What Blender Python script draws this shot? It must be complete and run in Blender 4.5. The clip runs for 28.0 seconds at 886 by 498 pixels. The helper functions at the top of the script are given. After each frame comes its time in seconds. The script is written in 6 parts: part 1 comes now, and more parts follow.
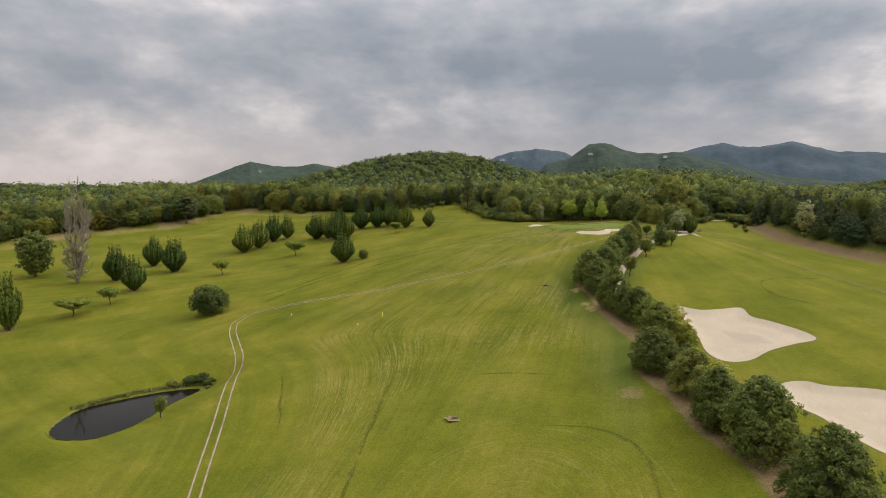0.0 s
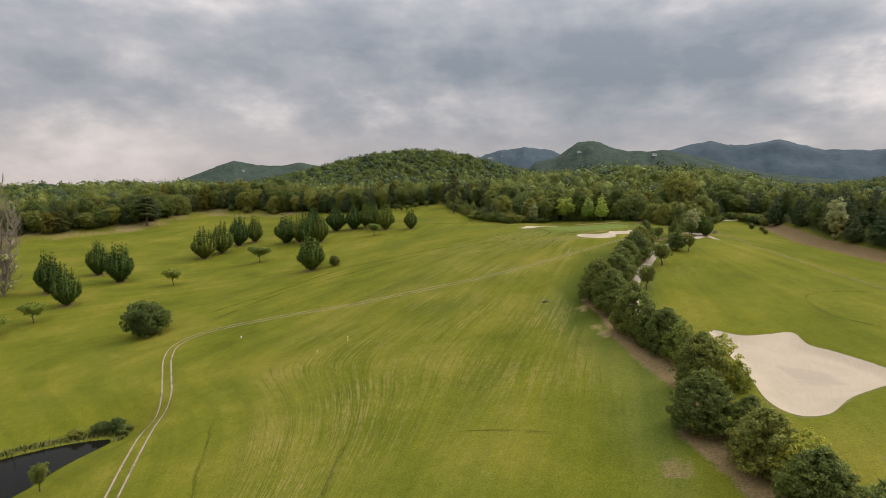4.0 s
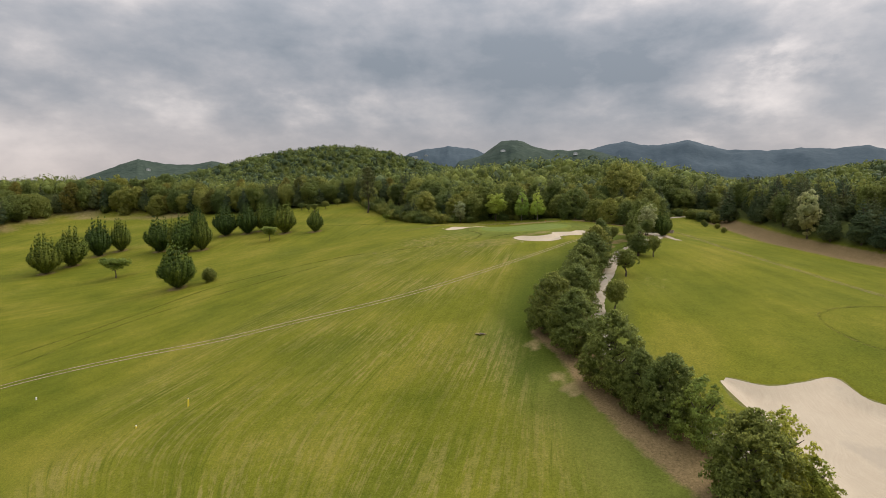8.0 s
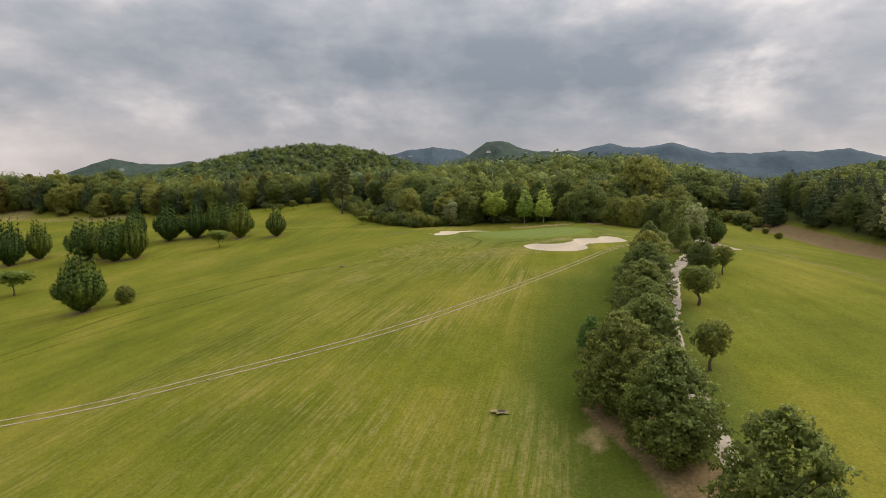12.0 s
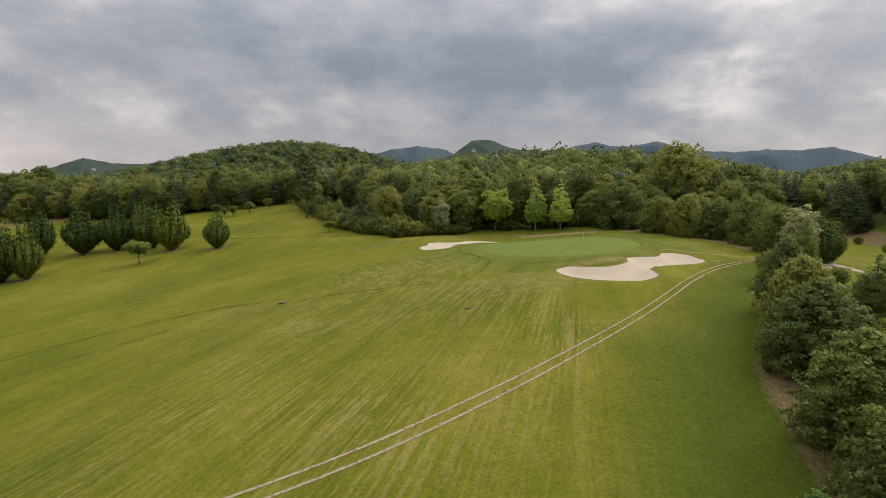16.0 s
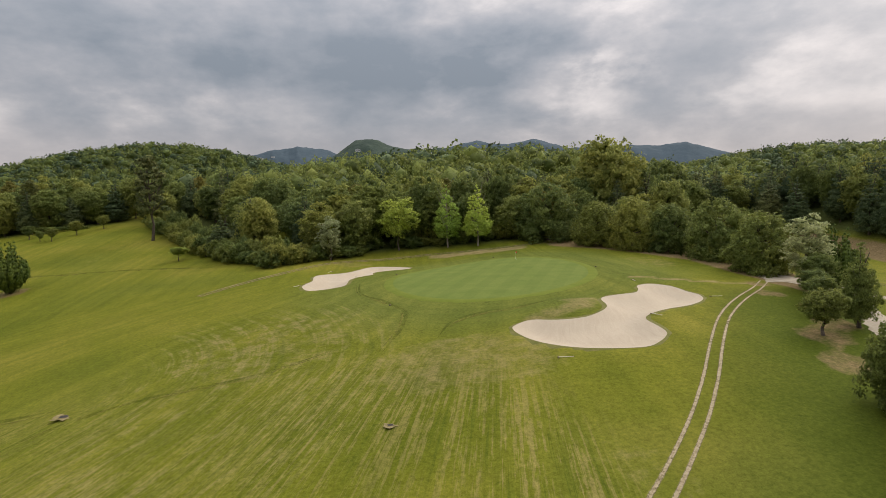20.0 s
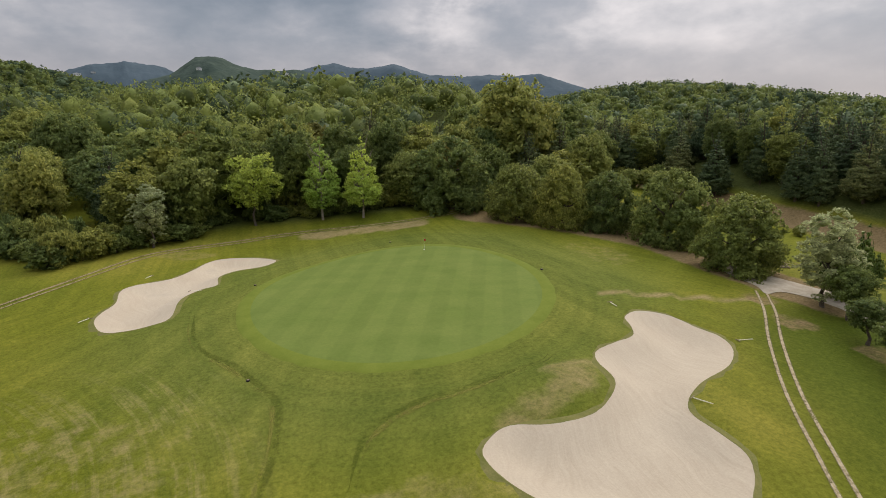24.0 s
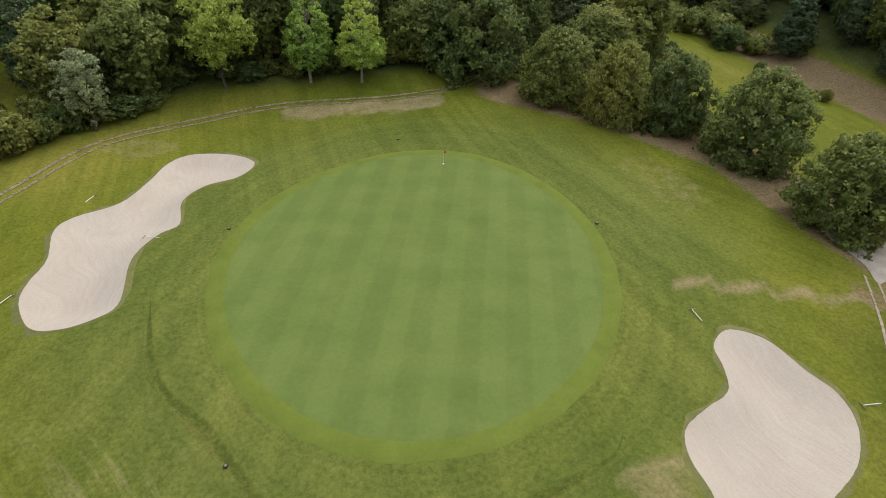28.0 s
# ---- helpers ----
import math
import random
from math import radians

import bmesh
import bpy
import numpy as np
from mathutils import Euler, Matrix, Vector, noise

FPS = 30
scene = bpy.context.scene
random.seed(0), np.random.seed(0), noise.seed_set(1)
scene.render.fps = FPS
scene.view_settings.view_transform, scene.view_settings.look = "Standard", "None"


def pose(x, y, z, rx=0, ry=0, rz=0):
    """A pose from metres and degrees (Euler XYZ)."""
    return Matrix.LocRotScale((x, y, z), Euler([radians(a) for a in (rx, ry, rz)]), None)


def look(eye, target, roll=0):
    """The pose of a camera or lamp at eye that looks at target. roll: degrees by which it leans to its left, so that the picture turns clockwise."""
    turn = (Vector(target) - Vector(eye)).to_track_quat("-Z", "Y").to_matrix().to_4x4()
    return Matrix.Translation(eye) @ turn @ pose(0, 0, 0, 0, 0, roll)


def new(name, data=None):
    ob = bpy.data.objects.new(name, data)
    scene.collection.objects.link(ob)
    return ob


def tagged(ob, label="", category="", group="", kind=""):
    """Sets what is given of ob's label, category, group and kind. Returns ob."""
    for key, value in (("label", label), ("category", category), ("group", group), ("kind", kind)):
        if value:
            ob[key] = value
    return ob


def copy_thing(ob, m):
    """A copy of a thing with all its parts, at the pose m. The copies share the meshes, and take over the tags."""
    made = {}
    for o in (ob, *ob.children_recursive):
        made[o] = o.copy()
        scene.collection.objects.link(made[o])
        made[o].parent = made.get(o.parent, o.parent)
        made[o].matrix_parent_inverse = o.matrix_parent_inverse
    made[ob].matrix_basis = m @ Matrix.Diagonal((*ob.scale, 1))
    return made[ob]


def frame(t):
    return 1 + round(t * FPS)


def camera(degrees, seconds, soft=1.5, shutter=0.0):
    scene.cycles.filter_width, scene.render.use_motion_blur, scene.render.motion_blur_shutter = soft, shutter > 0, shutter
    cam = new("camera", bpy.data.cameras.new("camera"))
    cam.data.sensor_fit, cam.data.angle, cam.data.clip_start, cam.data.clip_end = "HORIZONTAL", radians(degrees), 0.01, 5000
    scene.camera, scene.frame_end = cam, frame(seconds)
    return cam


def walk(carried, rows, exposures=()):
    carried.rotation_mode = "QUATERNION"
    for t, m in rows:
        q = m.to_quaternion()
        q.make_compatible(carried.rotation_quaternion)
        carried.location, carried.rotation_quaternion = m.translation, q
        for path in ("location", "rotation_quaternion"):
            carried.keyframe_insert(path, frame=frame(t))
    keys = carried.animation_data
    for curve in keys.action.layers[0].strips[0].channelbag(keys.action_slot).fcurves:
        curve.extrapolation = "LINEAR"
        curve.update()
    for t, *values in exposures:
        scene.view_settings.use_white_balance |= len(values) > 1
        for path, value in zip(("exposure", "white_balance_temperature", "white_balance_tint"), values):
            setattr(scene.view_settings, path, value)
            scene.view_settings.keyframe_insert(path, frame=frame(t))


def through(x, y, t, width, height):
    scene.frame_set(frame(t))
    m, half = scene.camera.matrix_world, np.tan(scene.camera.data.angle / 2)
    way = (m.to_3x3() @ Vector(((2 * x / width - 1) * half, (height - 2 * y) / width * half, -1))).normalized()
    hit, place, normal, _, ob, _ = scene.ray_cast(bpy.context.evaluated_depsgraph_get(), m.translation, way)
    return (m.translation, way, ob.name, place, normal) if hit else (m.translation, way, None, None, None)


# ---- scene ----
cam = camera(76, 28.0, soft=0.5)
# seconds, place, heading, pitch and roll in degrees
FLIGHT = [
    (0.0, 0.00, 0.00, 27.00, -18.45, -4.20, 1.14),
    (0.5, -0.58, 2.99, 27.01, -18.18, -4.19, 1.12),
    (1.0, -1.38, 6.22, 26.95, -17.76, -4.18, 1.07),
    (1.5, -2.31, 9.68, 26.94, -17.54, -4.19, 1.03),
    (2.0, -3.25, 13.42, 27.11, -17.36, -4.23, 0.93),
    (2.5, -4.19, 17.59, 27.32, -17.51, -4.25, 0.95),
    (3.0, -5.26, 21.98, 27.38, -17.29, -4.27, 0.95),
    (3.5, -6.40, 26.66, 27.36, -17.26, -4.26, 0.95),
    (5.5, -11.17, 47.12, 27.63, -17.32, -4.32, 0.63),
    (6.0, -12.07, 53.54, 27.55, -15.50, -4.28, 0.57),
    (6.5, -12.90, 60.46, 27.29, -9.84, -4.23, 0.23),
    (7.0, -13.52, 66.34, 27.06, -8.27, -4.20, 0.16),
    (7.5, -14.15, 71.68, 26.83, -9.07, -4.16, 0.30),
    (8.0, -14.83, 76.71, 26.56, -9.86, -4.18, 0.39),
    (8.5, -15.56, 81.46, 26.33, -9.63, -4.14, 0.46),
    (9.0, -16.17, 86.10, 26.31, -9.57, -4.12, 0.37),
    (9.5, -16.93, 90.76, 26.41, -9.55, -4.15, 0.32),
    (10.0, -17.89, 95.60, 26.52, -9.53, -4.14, 0.24),
    (10.5, -19.12, 100.92, 26.51, -9.44, -4.11, 0.38),
    (11.0, -20.57, 106.64, 26.32, -9.14, -4.07, 0.58),
    (11.5, -21.98, 112.40, 26.08, -8.64, -4.00, 0.54),
    (12.0, -23.28, 118.32, 25.86, -8.23, -3.97, 0.52),
    (12.5, -24.60, 124.18, 25.62, -8.04, -3.91, 0.52),
    (14.5, -28.63, 147.85, 26.69, -8.01, -3.96, 0.53),
    (15.0, -29.49, 153.40, 26.83, -8.01, -4.03, 0.29),
    (15.5, -30.32, 158.89, 26.98, -7.73, -3.99, 0.57),
    (16.0, -30.99, 164.01, 26.97, -6.69, -3.98, 0.29),
    (16.5, -31.51, 168.77, 27.00, -5.59, -3.95, 0.12),
    (17.0, -32.01, 173.18, 26.91, -4.23, -3.85, 0.16),
    (17.5, -32.71, 177.50, 26.93, -4.05, -3.91, 0.21),
    (18.0, -33.21, 181.70, 27.03, -3.77, -3.97, 0.11),
    (18.5, -33.78, 185.85, 27.38, -2.65, -3.98, -0.03),
    (19.0, -34.41, 189.92, 28.14, 0.07, -3.97, -0.58),
    (19.5, -35.04, 193.63, 29.19, 3.45, -4.08, -1.27),
    (20.0, -35.32, 197.16, 30.42, 4.56, -4.18, -1.80),
    (20.5, -35.59, 200.44, 31.77, 5.98, -4.34, -2.65),
    (21.0, -35.48, 204.28, 32.74, 8.36, -4.48, -3.41),
    (21.5, -34.99, 207.98, 33.57, 11.00, -4.67, -4.14),
    (23.5, -34.92, 224.41, 35.13, 17.28, -8.46, -1.11),
    (24.0, -35.17, 227.92, 36.14, 18.50, -11.70, -0.89),
    (24.5, -34.76, 231.34, 37.17, 18.55, -14.50, -0.51),
    (25.0, -34.08, 234.41, 38.11, 18.80, -16.28, -0.43),
    (25.5, -33.85, 237.43, 39.48, 19.10, -18.84, 0.17),
    (26.0, -33.64, 240.23, 40.85, 19.20, -20.92, 0.82),
    (26.5, -33.24, 242.65, 42.29, 19.02, -24.07, 1.46),
    (27.0, -32.94, 244.81, 43.63, 19.39, -27.26, 1.91),
    (27.5, -32.58, 246.71, 44.99, 19.78, -31.25, 2.39),
    (28.0, -32.33, 247.91, 46.27, 20.02, -33.39, 2.53),
]
walk(cam, [(t, pose(x, y, z, 90 + pitch, 0, -yaw) @ pose(0, 0, 0, 0, 0, roll)) for t, x, y, z, yaw, pitch, roll in FLIGHT],
     [(0.0, 0.06, 6800, 14), (12.0, 0.06, 6800, 14), (17.0, 0.0, 6750, 14), (22.0, 0.0, 6700, 14), (24.6, -0.05, 6450, 14), (26.2, 0.08, 6250, 15), (28.0, 0.08, 5950, 15)])
# ---- end of path ----
# ---- light ----
world = bpy.data.worlds.new("overcast_sky")
scene.world = world
world.use_nodes = True


def node(nt, kind, inputs=None, **props):
    n = nt.nodes.new(kind)
    for key, value in props.items():
        set_prop(n, key, value)
    for key, value in (inputs or {}).items():
        sock = n.inputs[key]
        if isinstance(value, bpy.types.NodeSocket):
            nt.links.new(value, sock)
        else:
            sock.default_value = value
    return n


def set_prop(n, key, value):
    if key == "operation":
        n.operation = value
    elif key == "data_type":
        n.data_type = value
    elif key == "blend_type":
        n.blend_type = value
    elif key == "sky_type":
        n.sky_type = value
    elif key == "attribute_name":
        n.attribute_name = value
    elif key == "noise_dimensions":
        n.noise_dimensions = value
    elif key == "clamp":
        n.clamp = value


def mth(nt, op, a, b=0.0, c=0.0):
    return node(nt, "ShaderNodeMath", {0: a, 1: b, 2: c}, operation=op).outputs[0]


def mixc(nt, fac, a, b, how="MIX"):
    n = node(nt, "ShaderNodeMix", data_type="RGBA", blend_type=how)
    for i, v in ((0, fac), (6, a), (7, b)):
        if isinstance(v, bpy.types.NodeSocket):
            nt.links.new(v, n.inputs[i])
        else:
            n.inputs[i].default_value = v
    return n.outputs[2]


def rgb(r, g, b):
    return (r, g, b, 1.0)


def ramp(nt, fac, stops):
    n = nt.nodes.new("ShaderNodeValToRGB")
    el = n.color_ramp.elements
    while len(el) < len(stops):
        el.new(0.5)
    for e, (p, c) in zip(el, stops):
        e.position, e.color = p, (c if len(c) == 4 else rgb(*c))
    nt.links.new(fac, n.inputs[0])
    return n.outputs[0]


def noise_of(nt, vec, scale, detail=4.0, rough=0.55, distort=0.0):
    return node(nt, "ShaderNodeTexNoise", {"Vector": vec, "Scale": scale, "Detail": detail, "Roughness": rough, "Distortion": distort}).outputs[0]


SUN_AZ, SUN_EL = 58.0, 40.0
wt = world.node_tree
wt.nodes.clear()
coord = wt.nodes.new("ShaderNodeTexCoord").outputs["Generated"]
sep = node(wt, "ShaderNodeSeparateXYZ", {0: coord})
up = mth(wt, "MAXIMUM", sep.outputs[2], 0.0)
flat = node(wt, "ShaderNodeVectorMath", {0: coord, 1: (1.0, 1.0, 2.0)}, operation="MULTIPLY").outputs[0]
big = noise_of(wt, node(wt, "ShaderNodeVectorMath", {0: flat, 1: (0.35, 2.1, 0.4)}, operation="ADD").outputs[0], 2.4, 3.0, 0.5, 0.3)
fine = noise_of(wt, flat, 5.2, 7.0, 0.57, 0.1)
shred = noise_of(wt, node(wt, "ShaderNodeVectorMath", {0: flat, 1: (4.0, 1.0, 2.0)}, operation="ADD").outputs[0], 4.2, 4.0, 0.55, 0.2)
puff = noise_of(wt, node(wt, "ShaderNodeVectorMath", {0: flat, 1: (1.3, 3.0, 0.7)}, operation="ADD").outputs[0], 9.5, 5.0, 0.55, 0.0)
cover = mth(wt, "ADD", mth(wt, "MULTIPLY_ADD", big, 0.34, 0.08), mth(wt, "MULTIPLY", fine, 0.40))
cover = mth(wt, "MULTIPLY_ADD", puff, 0.20, mth(wt, "SUBTRACT", cover, 0.06))
# banks and breaks of the cloud deck: bearing, height and half widths in degrees, strength; their rims are frayed
bearing_of = mth(wt, "MULTIPLY_ADD", mth(wt, "SUBTRACT", fine, 0.5), 26.0, mth(wt, "MULTIPLY", mth(wt, "ARCTAN2", sep.outputs[0], sep.outputs[1]), 57.3))
height_of = mth(wt, "MULTIPLY_ADD", mth(wt, "SUBTRACT", shred, 0.5), 11.0, mth(wt, "MULTIPLY", mth(wt, "ARCSINE", sep.outputs[2]), 57.3))
for b0, h0, bw, hw, k in ((2, 15, 15, 4.2, -0.085), (-30, 13, 15, 3.2, -0.045), (30, 17, 9, 3, -0.03), (18, 8.6, 6, 2.6, 0.07), (24, 13.0, 3.5, 2.6, 0.05), (19, 11.0, 3.6, 1.4, -0.04), (-15, 9.4, 10, 1.7, 0.07), (-46, 5, 12, 3.5, 0.08), (-44, 19, 10, 4, 0.06), (32, 6, 10, 3.6, 0.075), (40, 13, 13, 8, 0.065)):
    du, dv = mth(wt, "DIVIDE", mth(wt, "SUBTRACT", bearing_of, float(b0)), float(bw)), mth(wt, "DIVIDE", mth(wt, "SUBTRACT", height_of, float(h0)), float(hw))
    bell = mth(wt, "EXPONENT", mth(wt, "MULTIPLY", mth(wt, "ADD", mth(wt, "MULTIPLY", du, du), mth(wt, "MULTIPLY", dv, dv)), -1.0))
    cover = mth(wt, "MULTIPLY_ADD", bell, k, cover)
clouds = ramp(wt, cover, [(0.37, (0.215, 0.255, 0.298)), (0.44, (0.285, 0.318, 0.358)), (0.50, (0.36, 0.382, 0.415)), (0.55, (0.46, 0.468, 0.488)), (0.65, (0.76, 0.735, 0.725))])
low = ramp(wt, up, [(0.0, (1, 1, 1)), (0.07, (0.62, 0.62, 0.62)), (0.15, (0.0, 0.0, 0.0))])
clouds = mixc(wt, mth(wt, "MULTIPLY", low, 0.7), clouds, rgb(0.61, 0.545, 0.53))
toward = node(wt, "ShaderNodeVectorMath", {0: coord, 1: (math.sin(radians(SUN_AZ)) * math.cos(radians(SUN_EL)), math.cos(radians(SUN_AZ)) * math.cos(radians(SUN_EL)), math.sin(radians(SUN_EL)))}, operation="DOT_PRODUCT").outputs["Value"]
glow = mth(wt, "MULTIPLY", mth(wt, "POWER", mth(wt, "MAXIMUM", toward, 0.0), 12.0), 0.72)
clouds = mixc(wt, glow, clouds, rgb(1.2, 1.16, 1.1))
rise = mth(wt, "MULTIPLY_ADD", mth(wt, "POWER", up, 2.0), 3.9, 0.97)
clouds = mixc(wt, 1.0, clouds, node(wt, "ShaderNodeCombineXYZ", {0: rise, 1: rise, 2: rise}).outputs[0], "MULTIPLY")
nishita = node(wt, "ShaderNodeTexSky", sky_type="NISHITA")
nishita.sun_disc, nishita.sun_elevation, nishita.sun_rotation = False, radians(SUN_EL), radians(SUN_AZ)
bg_sky = node(wt, "ShaderNodeBackground", {"Color": nishita.outputs[0], "Strength": 0.08})
bg_cloud = node(wt, "ShaderNodeBackground", {"Color": clouds, "Strength": 1.0})
both = node(wt, "ShaderNodeMixShader", {0: 0.93, 1: bg_sky.outputs[0], 2: bg_cloud.outputs[0]})
node(wt, "ShaderNodeOutputWorld", {"Surface": both.outputs[0]})

sun = new("sun", bpy.data.lights.new("sun", "SUN"))
sun.data.energy, sun.data.angle, sun.data.color = 1.4, radians(32), (1.0, 0.94, 0.84)
sun.matrix_world = look((0, 0, 0), (-math.sin(radians(SUN_AZ)) * math.cos(radians(SUN_EL)), -math.cos(radians(SUN_AZ)) * math.cos(radians(SUN_EL)), -math.sin(radians(SUN_EL))))

# ---- materials ----


def material(name):
    m = bpy.data.materials.new(name)
    m.use_nodes = True
    nt = m.node_tree
    return m, nt, nt.nodes["Principled BSDF"]


def wire(nt, bsdf, **kw):
    for key, v in kw.items():
        sock = bsdf.inputs[key.replace("_", " ")]
        if isinstance(v, bpy.types.NodeSocket):
            nt.links.new(v, sock)
        else:
            sock.default_value = v


def bump(nt, bsdf, height, strength, dist):
    n = node(nt, "ShaderNodeBump", {"Height": height, "Strength": strength, "Distance": dist})
    nt.links.new(n.outputs[0], bsdf.inputs["Normal"])


def position(nt):
    return nt.nodes.new("ShaderNodeNewGeometry").outputs["Position"]


def simple(name, c1, c2, scale, rough=0.8, strength=0.3, dist=0.02, metal=0.0, second=7.0):
    m, nt, b = material(name)
    p = position(nt)
    n1 = noise_of(nt, p, scale, 5.0, 0.6)
    n2 = noise_of(nt, p, scale * second, 3.0, 0.6)
    f = mth(nt, "ADD", mth(nt, "MULTIPLY", n1, 0.65), mth(nt, "MULTIPLY", n2, 0.35))
    col = ramp(nt, f, [(0.36, c1), (0.64, c2)])
    wire(nt, b, Base_Color=col, Roughness=rough, Metallic=metal)
    if rough > 0.84:
        b.inputs["Specular IOR Level"].default_value = 0.08
    if strength:
        bump(nt, b, n2, strength, dist)
    return m


def ragged(name, c1, c2, scale, least, gain, most):
    """Worn stuff lying in the turf: it comes and goes along its length and thins out to its sides, where the grass shows through."""
    m, nt, b = material(name)
    p = position(nt)
    n1, n2 = noise_of(nt, p, scale * 0.35, 3.0, 0.6), noise_of(nt, p, scale * 4.5, 4.0, 0.75)
    wire(nt, b, Base_Color=ramp(nt, n2, [(0.36, c1), (0.64, c2)]), Roughness=0.95)
    b.inputs["Specular IOR Level"].default_value = 0.05
    across = node(nt, "ShaderNodeAttribute", attribute_name="across").outputs["Fac"]
    grow_ = mth(nt, "MULTIPLY_ADD", mth(nt, "SUBTRACT", n1, 0.45), gain, least)
    cover_ = mth(nt, "ADD", mth(nt, "MULTIPLY", across, grow_), mth(nt, "MULTIPLY", mth(nt, "SUBTRACT", n2, 0.56), mth(nt, "MULTIPLY", across, 1.6)))
    cover_ = mth(nt, "MINIMUM", mth(nt, "MAXIMUM", cover_, 0.0), most)
    clear = nt.nodes.new("ShaderNodeBsdfTransparent")
    mx = node(nt, "ShaderNodeMixShader", {0: cover_, 1: clear.outputs[0], 2: b.outputs[0]})
    nt.links.new(mx.outputs[0], nt.nodes["Material Output"].inputs["Surface"])
    return m


def leaf(name, dark, mid, light, rough=0.6, through=0.45):
    """Foliage: colour by leaf, by tree and by a slow drift over the crown."""
    m, nt, b = material(name)
    g = nt.nodes.new("ShaderNodeNewGeometry")
    o = nt.nodes.new("ShaderNodeObjectInfo")
    n1 = noise_of(nt, g.outputs["Position"], 0.35, 3.0, 0.6)
    n2 = noise_of(nt, g.outputs["Position"], 1.5, 2.0, 0.5)
    n1 = mth(nt, "ADD", mth(nt, "MULTIPLY", n1, 0.4), mth(nt, "MULTIPLY", n2, 0.6))
    f = mth(nt, "ADD", mth(nt, "MULTIPLY", g.outputs["Random Per Island"], 0.46), mth(nt, "MULTIPLY", n1, 0.54))
    f = mth(nt, "ADD", f, mth(nt, "MULTIPLY", mth(nt, "SUBTRACT", o.outputs["Random"], 0.5), 0.22))
    col = ramp(nt, f, [(0.28, dark), (0.5, mid), (0.74, light)])
    stand = mth(nt, "ADD", mth(nt, "MULTIPLY", noise_of(nt, g.outputs["Position"], 0.085, 2.0, 0.5), 0.62), mth(nt, "MULTIPLY", o.outputs["Random"], 0.38))
    col = mixc(nt, 1.0, col, ramp(nt, stand, [(0.30, (0.78, 0.93, 1.02)), (0.46, (0.92, 1.0, 0.90)), (0.56, (1.06, 1.06, 0.92)), (0.70, (1.24, 1.12, 0.86))]), "MULTIPLY")
    wire(nt, b, Base_Color=col, Roughness=rough)
    b.inputs["Specular IOR Level"].default_value = 0.14
    tr = node(nt, "ShaderNodeBsdfTranslucent", {"Color": mixc(nt, 0.5, col, rgb(*light))})
    mx = node(nt, "ShaderNodeMixShader", {0: through, 1: b.outputs[0], 2: tr.outputs[0]})
    nt.links.new(mx.outputs[0], nt.nodes["Material Output"].inputs["Surface"])
    return m


LEAF_OAK = leaf("leaf_evergreen", (0.081, 0.101, 0.029), (0.171, 0.194, 0.050), (0.347, 0.367, 0.098))
LEAF_MID = leaf("leaf_mixed", (0.082, 0.106, 0.029), (0.173, 0.205, 0.054), (0.336, 0.356, 0.105))
LEAF_YELLOW = leaf("leaf_yellow_green", (0.235, 0.276, 0.055), (0.469, 0.510, 0.090), (0.758, 0.758, 0.166))
LEAF_LIME = leaf("leaf_lime_green", (0.13, 0.16, 0.036), (0.26, 0.30, 0.058), (0.46, 0.48, 0.105))
LEAF_LIGHT = leaf("leaf_bright", (0.176, 0.264, 0.055), (0.363, 0.484, 0.094), (0.594, 0.682, 0.165))
LEAF_PALE = leaf("leaf_grey_green", (0.179, 0.198, 0.089), (0.357, 0.377, 0.184), (0.633, 0.620, 0.342))
LEAF_JUNIPER = leaf("leaf_juniper", (0.045, 0.067, 0.015), (0.089, 0.122, 0.023), (0.155, 0.194, 0.038), 0.7, 0.12)
LEAF_CEDAR = leaf("leaf_cedar", (0.048, 0.069, 0.032), (0.098, 0.125, 0.054), (0.183, 0.210, 0.092), 0.7, 0.15)
LEAF_RUST = leaf("leaf_rust", (0.094, 0.094, 0.027), (0.175, 0.169, 0.043), (0.275, 0.250, 0.069))
LEAF_CONE = leaf("leaf_clipped", (0.12, 0.185, 0.040), (0.22, 0.30, 0.062), (0.35, 0.43, 0.10))
BARK = simple("bark", (0.05, 0.04, 0.03), (0.15, 0.12, 0.09), 3.0, 0.9, 0.5, 0.03)
BARK_PALE = simple("bark_pale", (0.20, 0.16, 0.12), (0.36, 0.31, 0.25), 2.0, 0.9, 0.4, 0.03)


DAMP = (26.1, 146.8)  # a wet patch in the large bunker


